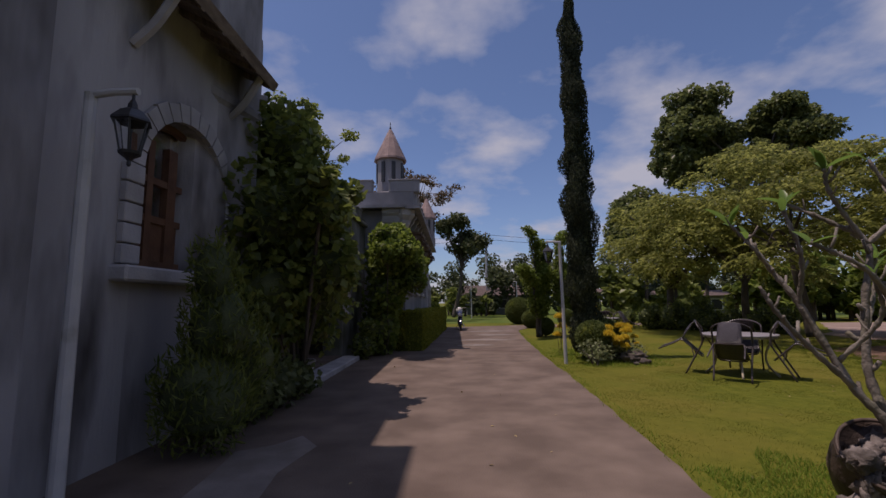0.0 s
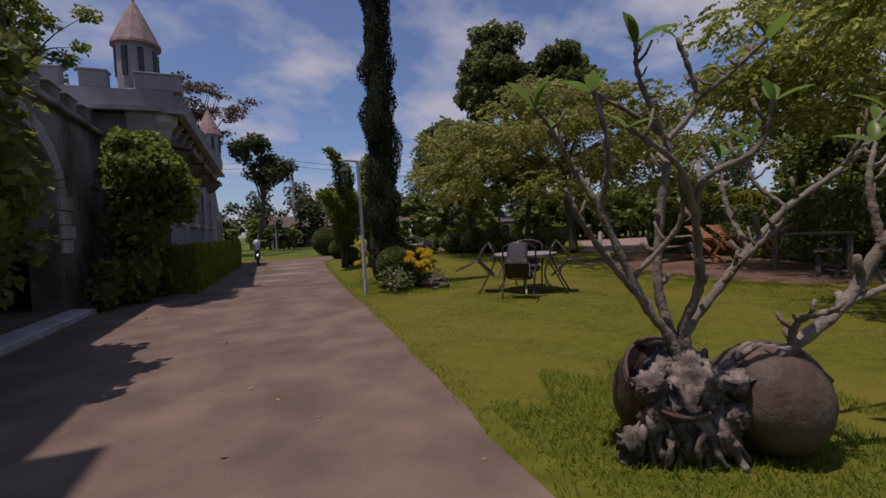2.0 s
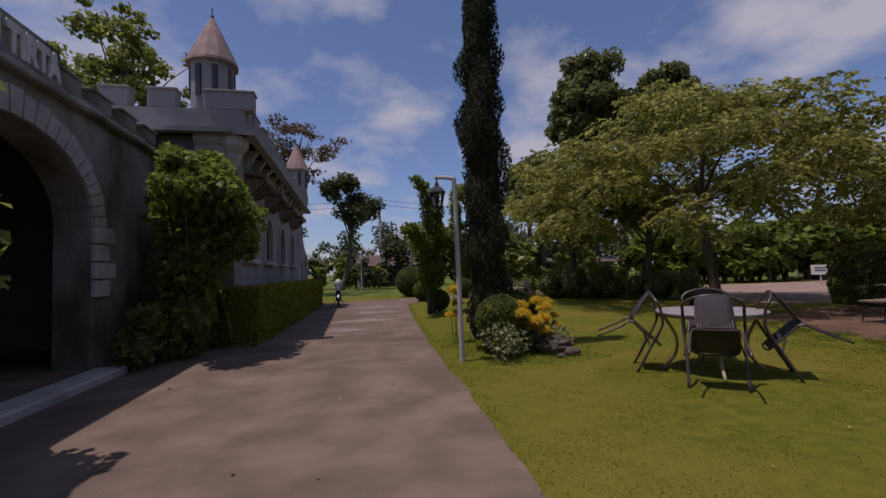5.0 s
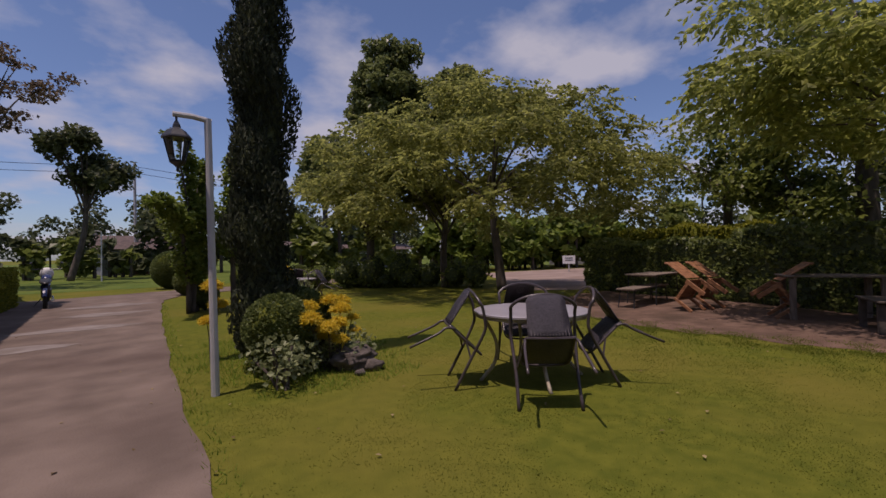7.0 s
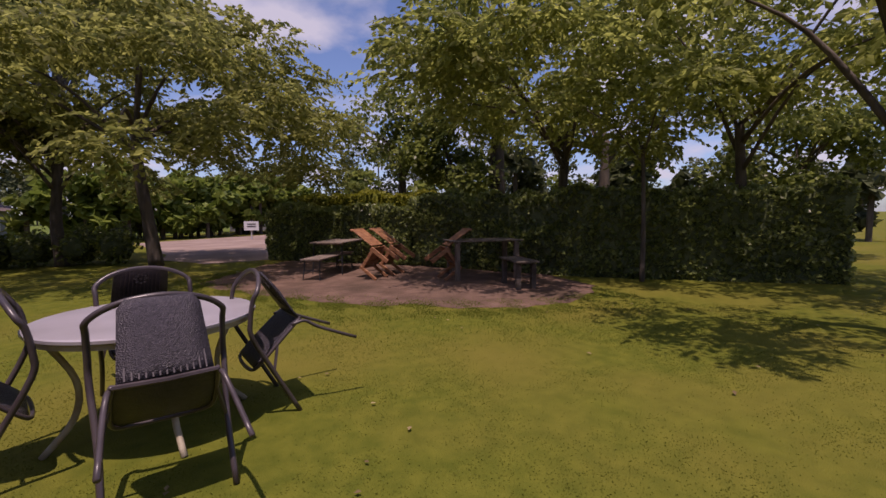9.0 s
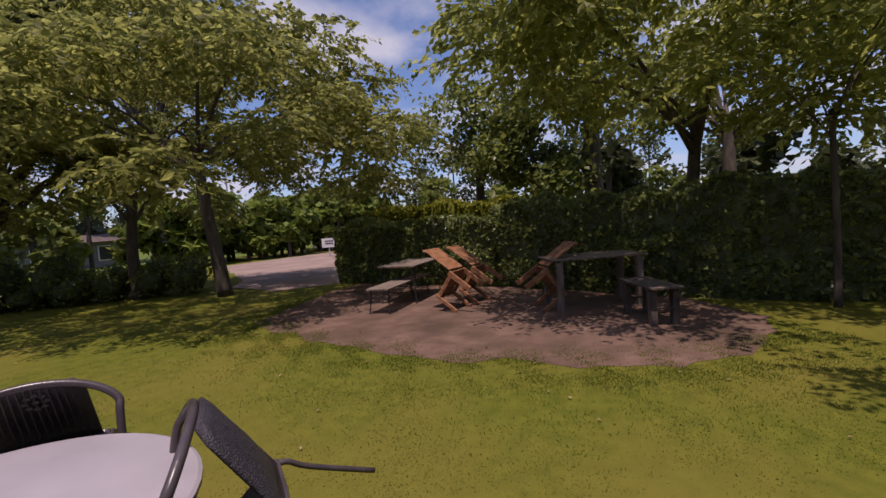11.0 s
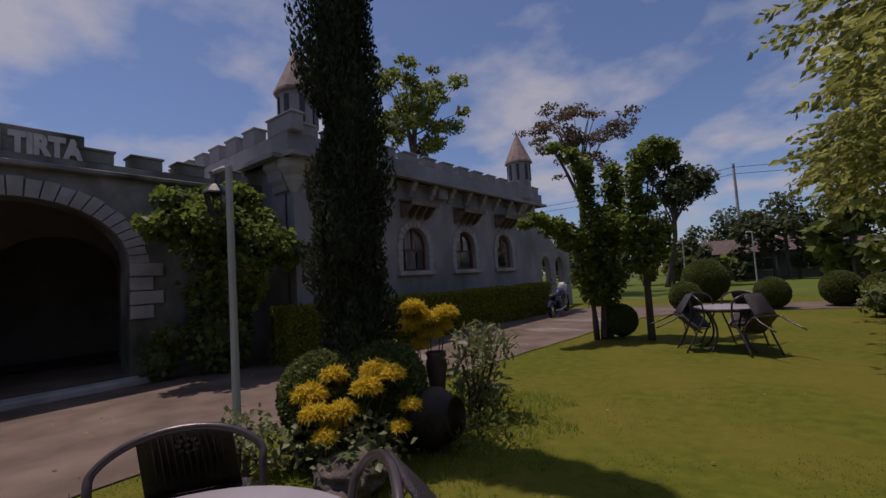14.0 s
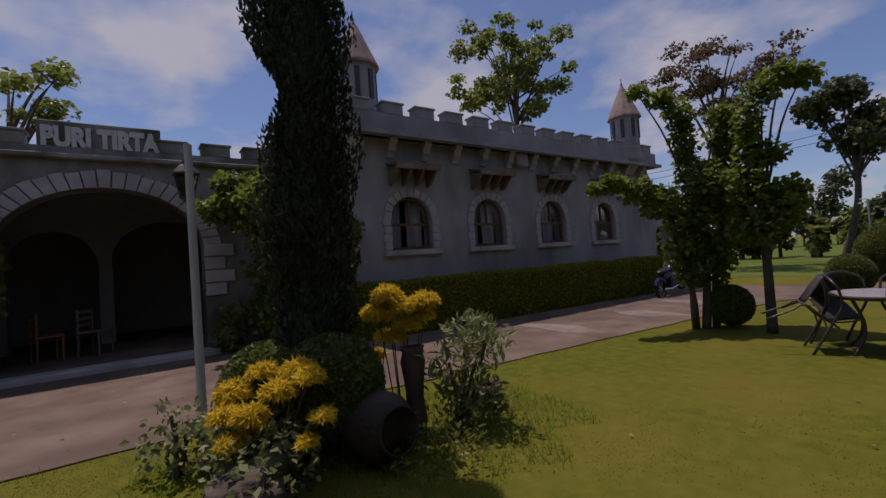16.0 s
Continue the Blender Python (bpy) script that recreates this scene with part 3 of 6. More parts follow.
def voussoirs(parent, uc, a, zs, rise, width, n, depth, material, m, name="arch_stone"):
    """Wedge stones round an arch, each a piece, a little proud of the wall."""
    for k in range(n):
        t0, t1 = math.pi * (k + 0.06) / n, math.pi * (k + 0.94) / n
        w = width * (1.0 + 0.06 * ((k * 37) % 5 - 2) / 2)
        def q(t, e):
            return (uc - (a + e) * math.cos(t), zs + (rise + e) * math.sin(t))
        bm = bmesh.new()
        f = [q(t0, 0), q(t1, 0), q(t1, w), q(t0, w)]
        lo = [bm.verts.new((u, -depth, z)) for u, z in f]
        hi = [bm.verts.new((u, 0.012, z)) for u, z in f]
        bm.faces.new(lo); bm.faces.new(hi[::-1])
        for i in range(4):
            bm.faces.new((lo[i], hi[i], hi[(i + 1) % 4], lo[(i + 1) % 4]))
        bmesh.ops.recalc_face_normals(bm, faces=bm.faces)
        ob = part(name, bm, material, parent)
        ob.matrix_basis = m

# ---------- ground ----------
def sheet(name, outline, z, material, label, category, kind="structure", thick=0.0, wob=0.03, step=0.35, closed=True):
    """A flat patch with a worn, uneven outline."""
    pts = []
    n = len(outline)
    for i in range(n):
        a, b = Vector(outline[i]), Vector(outline[(i + 1) % n])
        k = max(1, int((b - a).length / step))
        for j in range(k):
            p = a.lerp(b, j / k)
            o = noise.noise(Vector((p.x * 1.3, p.y * 1.3, z * 50))) * wob * 2 + noise.noise(Vector((p.x * 5, p.y * 5, 3))) * wob
            pts.append((p.x + o, p.y + o * 0.6))
    bm = bmesh.new()
    vs = [bm.verts.new((x, y, z)) for x, y in pts]
    if thick:
        f = bm.faces.new(vs)
        r = bmesh.ops.extrude_face_region(bm, geom=[f])
        for v in r["geom"]:
            if isinstance(v, bmesh.types.BMVert):
                v.co.z += thick
        bmesh.ops.triangulate(bm, faces=bm.faces)
        bmesh.ops.recalc_face_normals(bm, faces=bm.faces)
    else:
        cx, cy = sum(p[0] for p in pts) / len(pts), sum(p[1] for p in pts) / len(pts)
        rings = [vs] + [[bm.verts.new((cx + (x - cx) * k, cy + (y - cy) * k, z)) for x, y in pts] for k in (0.8, 0.4)]
        mid = bm.verts.new((cx, cy, z))
        m = len(pts)
        for a_, b_ in zip(rings, rings[1:]):
            for q in range(m):
                bm.faces.new((a_[q], a_[(q + 1) % m], b_[(q + 1) % m], b_[q]))
        for q in range(m):
            bm.faces.new((rings[-1][q], rings[-1][(q + 1) % m], mid))
        for f in bm.faces:
            f.normal_update()
            if f.normal.z < 0:
                f.normal_flip()
    return tagged(part(name, bm, material), label, category, "", kind)


bm = bmesh.new()
bmesh.ops.create_grid(bm, x_segments=2, y_segments=2, size=1500)
tagged(part("ground", bm, M["lawn"]), "short yellowish-green lawn grass reaching into the distance", "ground", "", "structure")
ROAD_R = [(1.75, -4), (1.95, 2), (2.05, 3.6), (2.16, 5.5), (2.28, 7.3), (2.39, 9.3), (2.46, 11.0), (2.62, 13.5), (2.76, 15.5), (2.98, 18.5), (3.3, 21.5), (4.2, 23.4)]
road = sheet("road", [(-3.1, -4)] + ROAD_R + [(9, 24.6), (14, 26.2), (14, 27.8), (4.4, 26.2), (1.0, 25.0), (-0.9, 24.6), (-0.9, 13.2), (-2.3, 13.0), (-3.1, 8)], 0.004, M["road"], "worn brownish concrete driveway between castle and lawn", "driveway", thick=0.012)
for (x, y, a, b) in [(1.4, 16.2, 0.9, 0.35), (1.9, 18.6, 0.8, 0.4), (0.9, 14.3, 0.55, 0.3), (2.0, 20.9, 0.9, 0.5), (-1.35, 3.9, 0.35, 0.9)]:
    o = [(x + a * math.cos(k * 0.63) * (1 + 0.25 * math.sin(k * 2.3 + x)), y + b * math.sin(k * 0.63) * (1 + 0.25 * math.cos(k * 1.7 + y))) for k in range(10)]
    sheet("cement_patch", o, 0.0165, M["patch"], "pale cement repair patch on the driveway", "patch", thick=0.003, wob=0.02)
sheet("bare_earth", [(10.3, 12.6), (9.75, 11.4), (9.35, 10.2), (9.18, 8.8), (9.25, 7.3), (9.55, 6.2), (10.3, 5.5), (11.6, 5.2), (13.2, 6.2), (14.6, 9), (15.4, 13.2), (13.2, 13.3), (11.8, 13.0)], 0.004, M["dirt"], "bare brown earth patch under the garden furniture", "earth", wob=0.16, step=0.2)
sheet("yard", [(15.3, 13.4), (17.2, 15.4), (30, 16.0), (34, 24), (20.5, 25.5), (15.5, 18.6), (14.0, 17.3), (13.4, 15.2)], 0.008, M["yard"], "pale dry earth yard beyond the big tree", "yard", wob=0.12)
sheet("field", [(-60, 29), (4, 29), (14, 31), (60, 31), (200, 200), (-200, 200)], 0.006, M["field"], "green grass field past the driveway", "field")

# ---------- castle ----------
FX, Y0, Y1 = -1.15, 13.25, 24.4
castle = thing("castle_building", pose(0, 0, 0), "grey rendered mock castle wing with battlements and arched windows", "building")
WIN = [14.66, 16.94, 19.30, 21.70]
xw = to_xwall(FX)
ob = part("wall", wall_arches(Y0, Y1, 0, 4.2, 0.3, [(y, 0.52, 1.74, 2.42, 0.50) for y in WIN]), M["stone"], castle)
ob.matrix_basis = xw
part("wall", boxb((-4.6, Y0 + 0.15, 2.1), (6.4, 0.3, 4.2)), M["stone"], castle)
part("wall", boxb((-4.6, Y1 - 0.15, 2.1), (6.4, 0.3, 4.2)), M["stone"], castle)
part("wall", boxb((-7.95, (Y0 + Y1) / 2, 2.1), (0.3, Y1 - Y0, 4.2)), M["stone"], castle)
part("roof", boxb((-4.5, (Y0 + Y1) / 2, 4.28), (6.6, Y1 - Y0 - 0.1, 0.16)), M["mossy"], castle)
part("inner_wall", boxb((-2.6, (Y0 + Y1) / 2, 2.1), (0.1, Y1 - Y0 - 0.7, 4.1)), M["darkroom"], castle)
# parapet carried out on corbels
PX = FX + 0.28
def parapet_bm():
    bm = bmesh.new()
    box(bm, (PX - 0.14, (Y0 - 0.28 + Y1 + 0.1) / 2, 4.37), (0.28, Y1 - Y0 + 0.38, 0.5))
    box(bm, (PX + 0.02, (Y0 - 0.28 + Y1 + 0.1) / 2, 4.165), (0.34, Y1 - Y0 + 0.42, 0.09))
    return bm
part("parapet", parapet_bm(), M["stone"], castle)
bm = bmesh.new()
box(bm, (-4.75, Y0 - 0.14, 4.37), (7.3, 0.28, 0.5))
box(bm, (-4.75, Y0 - 0.30, 4.165), (7.3, 0.34, 0.09))
part("parapet", bm, M["stone"], castle)
def merlon(parent, x, y, z, s, material):
    bm = boxb((0, 0, s[2] / 2), s, bevel=0.015)
    box(bm, (0, 0, s[2] + 0.012), (s[0] + 0.05, s[1] + 0.05, 0.045), bevel=0.008)
    ob = part("merlon", bm, material, parent)
    ob.location = (x, y, z)
    return ob
for k in range(14):
    y = Y0 + 0.15 + k * 0.815
    if k == 0:
        src = merlon(castle, PX - 0.14, y, 4.62, (0.28, 0.50, 0.23), M["stone"])
    else:
        share("merlon", src, castle, pose(PX - 0.14, y, 4.62))
src = merlon(castle, -1.15, Y0 - 0.14, 4.62, (0.9, 0.28, 0.36), M["stone"])
for k in range(7):
    x = -2.35 - k * 0.82
    if k == 0:
        src = merlon(castle, x, Y0 - 0.14, 4.62, (0.5, 0.28, 0.36), M["stone"])
    else:
        share("merlon", src, castle, pose(x, Y0 - 0.14, 4.62))
def corbel_bm(w=0.17):
    bm = bmesh.new()
    prof = [(0.0, 0.0), (0.28, 0.0), (0.28, -0.07), (0.20, -0.12), (0.17, -0.24), (0.10, -0.30), (0.07, -0.38), (0.0, -0.40)]
    a = [bm.verts.new((p, -w / 2, z)) for p, z in prof]
    b = [bm.verts.new((p, w / 2, z)) for p, z in prof]
    bm.faces.new(a); bm.faces.new(b[::-1])
    n = len(a)
    for i in range(n):
        bm.faces.new((a[i], b[i], b[(i + 1) % n], a[(i + 1) % n]))
    bmesh.ops.recalc_face_normals(bm, faces=bm.faces)
    return bm
for k in range(12):
    y = 14.2 + k * 0.87
    if k == 0:
        csrc = part("corbel", corbel_bm(), M["pale"], castle, "pale scrolled corbel")
        csrc.location = (FX, y, 4.12)
    else:
        share("corbel", csrc, castle, pose(FX, y, 4.12), "pale scrolled corbel")
for k in range(5):
    big = k == 0
    ob = share("corbel", csrc, castle, Matrix.Translation((-1.55 - k * 1.15, Y0, 4.12)) @ Matrix.Rotation(radians(-90), 4, "Z") @ Matrix.Diagonal((1.0, 3.0 if big else 1.4, 1.6 if big else 1.1, 1)), "pale scrolled corbel")
# corner block under the parapet
bm = bmesh.new()
lathe(bm, [(0.06, 3.45), (0.20, 3.7), (0.22, 3.8), (0.34, 3.95), (0.36, 4.2)], 8, (-1.2, 13.3, 0))
part("corner_bracket", bm, M["pale"], castle)


def turret(x, y, z0, r, ze, zt):
    """Slim round turret with slit windows and a cone."""
    t = part("turret", lathe(bmesh.new(), [(r * 0.25, z0 - 0.5), (r * 0.7, z0 - 0.25), (r * 1.08, z0), (r * 1.08, z0 + 0.35), (r, z0 + 0.42), (r, ze)], 12, (x, y, 0)), M["stone"], castle)
    part("cone_roof", lathe(bmesh.new(), [(r * 1.24, ze - 0.06), (r * 1.22, ze), (r * 0.72, ze + (zt - ze) * 0.42), (r * 0.24, ze + (zt - ze) * 0.82), (0.02, zt - 0.05)], 12, (x, y, 0)), M["roofc"], t)
    part("finial", lathe(bmesh.new(), [(0.03, zt - 0.1), (0.035, zt - 0.02), (0.012, zt + 0.02), (0.012, zt + 0.16)], 8, (x, y, 0)), M["black"], t)
    for k in range(8):
        a = 2 * math.pi * (k + 0.5) / 8
        rot = Matrix.Rotation(a, 3, "Z")
        part("slit_window", boxb((x + r * 0.985 * math.cos(a), y + r * 0.985 * math.sin(a), (z0 + ze) / 2 + 0.28), (0.06, 0.11, (ze - z0) * 0.42), rot), M["black"], t)
    return t
turret(-1.68, 13.80, 4.35, 0.42, 5.88, 6.98)
turret(-1.12, 23.2, 4.35, 0.43, 5.8, 6.95)


def castle_window(y):
    """Arched sash in a pale stone surround, with curtain and hood."""
    w = part("window", boxb((0, 0, 0), (0.05, 1.04, 0.05)), M["brownwood"], castle, "arched dark wooden window with pale stone surround")
    w.location = (FX - 0.12, y, 1.78)
    def add(name, bm, material, loc=(0, 0, 0), label=""):
        ob = part(name, bm, material, w, label)
        ob.location = loc
        return ob
    bm = bmesh.new()
    ap = [(-0.49, 0)] + [(u, z - 1.78) for u, z in arch_pts(0, 0.49, 2.42, 0.47, 14)] + [(0.49, 0)]
    tube(bm, [(0, u, z) for u, z in ap], 0.035, 6)
    box(bm, (0, 0, 0.52), (0.05, 0.98, 0.06))
    box(bm, (0, 0, 0.9), (0.04, 0.04, 0.7))
    add("sash", bm, M["brownwood"])
    bm = bmesh.new()
    vs = [bm.verts.new((-0.01, u, z)) for u, z in ap]
    bm.faces.new(vs)
    add("pane", bm, M["glass"]).visible_shadow = False
    bm = bmesh.new()
    for s in (-1, 1):
        n = 18
        row = []
        for k in range(n + 1):
            u = s * (0.49 - 0.40 * k / n)
            dx = -0.22 + 0.03 * math.sin(k * 1.9)
            row.append((bm.verts.new((dx, u, 0.0)), bm.verts.new((dx, u * (1 if k < 5 else 0.8), 1.05))))
        for a, b in zip(row, row[1:]):
            bm.faces.new((a[0], b[0], b[1], a[1]))
    add("curtain", bm, M["curtain"])
    m = Matrix.Translation((-w.location.x + FX, 0, -1.78)) @ to_xwall(0)
    voussoirs(w, 0, 0.52, 2.42, 0.50, 0.18, 11, 0.035, M["pale"], m, "surround_stone")
    for s in (-1, 1):
        for k in range(4):
            h = 0.71 / 4
            bm = boxb((0, 0, 0), (0.05, 0.17 + 0.03 * (k % 2), h - 0.012), bevel=0.006)
            add("surround_stone", bm, M["pale"], (0.13, s * (0.612 + 0.015 * (k % 2)), -0.04 + h * (k + 0.5)))
    add("sill", boxb((0, 0, 0), (0.16, 1.46, 0.12), bevel=0.012), M["pale"], (0.15, 0, -0.10))
    # deep hood on brackets
    bm = bmesh.new()
    box(bm, (0.36, 0, 1.80), (0.50, 1.12, 0.05), Matrix.Rotation(radians(9), 3, "Y"))
    box(bm, (0.58, 0, 1.71), (0.05, 1.12, 0.11))
    h = add("hood", bm, M["oldwood"], (0, 0, 0), "dark weathered window hood")
    for s in (-0.48, -0.16, 0.16, 0.48):
        bm = bmesh.new()
        a = [bm.verts.new((p, s - 0.03, z)) for p, z in ((0.12, 1.76), (0.55, 1.68), (0.30, 1.42), (0.12, 1.36))]
        b = [bm.verts.new((p, s + 0.03, z)) for p, z in ((0.12, 1.76), (0.55, 1.68), (0.30, 1.42), (0.12, 1.36))]
        bm.faces.new(a); bm.faces.new(b[::-1])
        for i in range(4):
            bm.faces.new((a[i], b[i], b[(i + 1) % 4], a[(i + 1) % 4]))
        bmesh.ops.recalc_face_normals(bm, faces=bm.faces)
        ob = part("bracket", bm, M["oldwood"], w)
for y in WIN:
    castle_window(y)
part("wall_box", boxb((FX + 0.12, 18.05, 3.95), (0.24, 0.42, 0.34), bevel=0.02), M["stone"], castle)
part("plinth", boxb((FX + 0.04, (Y0 + Y1) / 2, 0.2), (0.1, Y1 - Y0, 0.4), bevel=0.01), M["mossy"], castle)

# end wall with a hollowed top and two arches
endwall = thing("arched_garden_wall", pose(0, 0, 0), "grey wall sweeping down from the castle with small arches", "wall")
ob = part("wall", wall_arches(24.4, 27.6, 0, 2.35, 0.25, [(25.05, 0.42, 0.0, 1.75, 0.42), (26.4, 0.42, 0.0, 1.75, 0.42)]), M["stone"], endwall)
ob.matrix_basis = to_xwall(-1.15)
bm = bmesh.new()
top = [(24.4 + 3.2 * k / 14, 2.35 + 1.65 * (1 - k / 14) ** 2.2) for k in range(15)]
a = [bm.verts.new((-1.15, u, z)) for u, z in top] + [bm.verts.new((-1.15, 24.4, 2.35))]
b = [bm.verts.new((-1.4, u, z)) for u, z in top] + [bm.verts.new((-1.4, 24.4, 2.35))]
bm.faces.new(a); bm.faces.new(b[::-1])
for i in range(len(a)):
    bm.faces.new((a[i], b[i], b[(i + 1) % len(a)], a[(i + 1) % len(a)]))
bmesh.ops.recalc_face_normals(bm, faces=bm.faces)
part("coping", bm, M["stone"], endwall)

# ---------- arcade with the sign ----------
AX = -2.35
arcade = thing("arcade_building", pose(0, 0, 0), "grey battlemented porch with one wide stone arch", "building")
ob = part("wall", wall_arches(6.9, 13.25, 0, 3.80, 0.45, [(9.24, 1.46, 0.0, 2.08, 1.04)]), M["mossy"], arcade)
ob.matrix_basis = to_xwall(AX)
voussoirs(arcade, 9.24, 1.46, 2.08, 1.04, 0.29, 25, 0.05, M["pale"], to_xwall(AX))
for s in (-1, 1):
    for k in range(4):
        h = 0.25
        wdt = 0.52 if k % 2 == 0 else 0.36
        ob = part("quoin", boxb((AX + 0.03, 9.24 + s * (1.465 + wdt / 2), 2.09 - h * (k + 0.5)), (0.07, wdt, h - 0.02), bevel=0.01), M["pale"], arcade)
part("moulding", boxb((AX + 0.06, 9.95, 3.62), (0.14, 6.3, 0.09), bevel=0.02), M["mossy"], arcade)
src = None
for k in range(8):
    y = 7.22 + k * 0.76
    if 8.3 < y < 10.2:
        continue
    if src is None:
        src = merlon(arcade, AX - 0.2, y, 3.80, (0.36, 0.50, 0.22), M["mossy"])
    else:
        share("merlon", src, arcade, pose(AX - 0.2, y, 3.80))
sign = thing("name_sign", pose(AX - 0.10, 9.24, 3.70), "grey sign board with raised white capital letters on the porch", "sign")
part("board", boxb((0, 0, 0.27), (0.12, 1.72, 0.54), bevel=0.015), M["mossy"], sign)
fc = bpy.data.curves.new("lettering", "FONT")
fc.body, fc.size, fc.extrude, fc.align_x, fc.offset = "PURI TIRTA", 0.43, 0.018, "CENTER", 0.026
tmp = new("lettering", fc)
fme = bpy.data.meshes.new_from_object(tmp.evaluated_get(bpy.context.evaluated_depsgraph_get()))
bpy.data.objects.remove(tmp)
fme.materials.clear(); fme.materials.append(M["letter"])
lt = new("lettering", fme)
lt.parent = sign
lt.matrix_basis = Matrix.Translation((0.076, 0, 0.11)) @ Matrix.Rotation(radians(90), 4, "Z") @ Matrix.Rotation(radians(90), 4, "X") @ Matrix.Diagonal((0.74, 1.05, 1, 1))
tagged(lt, "raised white capital letters")
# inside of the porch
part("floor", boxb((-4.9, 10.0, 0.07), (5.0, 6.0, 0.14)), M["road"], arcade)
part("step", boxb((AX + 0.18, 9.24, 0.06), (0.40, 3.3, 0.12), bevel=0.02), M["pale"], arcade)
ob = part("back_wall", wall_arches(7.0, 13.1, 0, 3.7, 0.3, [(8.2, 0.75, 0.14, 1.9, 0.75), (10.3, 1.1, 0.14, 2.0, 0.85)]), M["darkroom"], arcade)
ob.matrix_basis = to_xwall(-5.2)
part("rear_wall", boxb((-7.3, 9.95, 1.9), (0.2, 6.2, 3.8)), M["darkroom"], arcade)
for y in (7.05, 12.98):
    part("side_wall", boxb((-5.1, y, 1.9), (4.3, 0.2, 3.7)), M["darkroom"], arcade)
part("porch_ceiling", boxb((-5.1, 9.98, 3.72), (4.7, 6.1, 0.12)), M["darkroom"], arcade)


def plain_chair(m, material, label):
    t = thing("wooden_chair", m, label, "chair")
    part("seat", boxb((0, 0, 0.44), (0.44, 0.42, 0.04), bevel=0.01), material, t)
    for x in (-0.19, 0.19):
        for y in (-0.18, 0.18):
            part("leg", tube(bmesh.new(), [(x, y, 0), (x, y, 0.43 if y < 0 else 0.88)], 0.02, 6), material, t)
    for z in (0.58, 0.70, 0.82):
        part("back_slat", boxb((0, 0.18, z), (0.40, 0.02, 0.06)), material, t)
plain_chair(pose(-3.6, 8.25, 0.14, 0, 0, 200), M["wood"], "reddish wooden chair standing in the dim porch")
plain_chair(pose(-3.5, 8.95, 0.14, 0, 0, 150), M["oldwood"], "pale wooden chair standing in the dim porch")
bin_ = thing("flower_tub", pose(-2.12, 7.32, 0.016), "pale cylindrical tub beside the porch arch", "tub")
bm = lathe(bmesh.new(), [(0.15, 0), (0.19, 0.40), (0.21, 0.42), (0.21, 0.45), (0.18, 0.45), (0.16, 0.36)], 20)
part("tub_body", bm, M["pale"], bin_, smooth=False)

# ---------- tower on the near side ----------
TX, TWY = -2.6, 4.87
tower = thing("tower_building", pose(0, 0, 0), "stained grey tower with a brown arched window and sloping awning", "building")
ob = part("wall", wall_arches(4.12, 6.2, 0, 7.0, 0.4, [(TWY, 0.72, 1.70, 2.62, 0.68)]), M["streak"], tower)
ob.matrix_basis = to_xwall(TX)
part("wall", boxb((TX - 0.2, -0.44, 4.2), (0.4, 9.12, 8.4)), M["streak"], tower)
part("wall", boxb((-3.45, 4.22, 7.7), (1.3, 0.2, 1.4)), M["streak"], tower)
part("wall", boxb((-3.35, -4.8, 4.2), (0.7, 0.4, 8.4)), M["streak"], tower)
part("wall", boxb((-4.3, 0.3, 4.2), (0.4, 10.6, 8.4)), M["streak"], tower)
part("roof", boxb((-3.5, -0.40, 8.47), (1.96, 9.4, 0.14)), M["mossy"], tower)
part("roof", boxb((-3.5, 5.26, 7.07), (1.96, 1.88, 0.14)), M["mossy"], tower)
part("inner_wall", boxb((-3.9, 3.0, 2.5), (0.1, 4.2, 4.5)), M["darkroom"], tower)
part("pilaster", boxb((TX + 0.08, 2.72, 4.15), (0.22, 0.62, 8.3), bevel=0.03), M["streak"], tower)
part("ledge", boxb((TX + 0.10, 0.2, 1.86), (0.24, 4.2, 0.10), bevel=0.02), M["pale"], tower)
voussoirs(tower, TWY, 0.72, 2.62, 0.68, 0.20, 15, 0.05, M["pale"], to_xwall(TX))
for s in (-1, 1):
    for k in range(5):
        h = 0.92 / 5
        part("quoin", boxb((TX + 0.03, TWY + s * (0.725 + 0.11), 1.70 + h * (k + 0.5)), (0.07, 0.22, h - 0.016), bevel=0.008), M["pale"], tower)
part("sill", boxb((TX + 0.06, TWY, 1.62), (0.20, 2.0, 0.14), bevel=0.02), M["pale"], tower)
win = part("window_frame", boxb((TX - 0.2, TWY, 1.74), (0.08, 1.42, 0.10)), M["brownwood"], tower, "brown wooden arched window frame")
bm = bmesh.new()
ap = [(TWY - 0.69, 1.72)] + arch_pts(TWY, 0.69, 2.62, 0.65, 16) + [(TWY + 0.69, 1.72)]
tube(bm, [(TX - 0.2, u, z) for u, z in ap], 0.05, 6)
for u in (-0.34, 0.0, 0.34):
    box(bm, (TX - 0.2, TWY + u, 2.35), (0.07, 0.09 if u else 0.14, 1.36))
for z in (2.22, 2.62):
    box(bm, (TX - 0.2, TWY, z), (0.06, 1.40, 0.07))
part("sash", bm, M["brownwood"], win)
for u in (-0.52, -0.17, 0.17, 0.52):
    part("panel", boxb((TX - 0.215, TWY + u, 1.97), (0.03, 0.30, 0.44), bevel=0.008), M["brownwood"], win)
bm = bmesh.new()
bm.faces.new([bm.verts.new((TX - 0.23, u, z)) for u, z in ap])
part("pane", bm, M["glass"], win).visible_shadow = False
# sloping awning over the window
slope = Matrix.Rotation(radians(27), 3, "Y")
aw = part("awning", boxb((TX + 0.24, 4.78, 4.43), (0.62, 2.20, 0.07), slope, 0.01), M["oldwood"], tower, "weathered sloping awning")
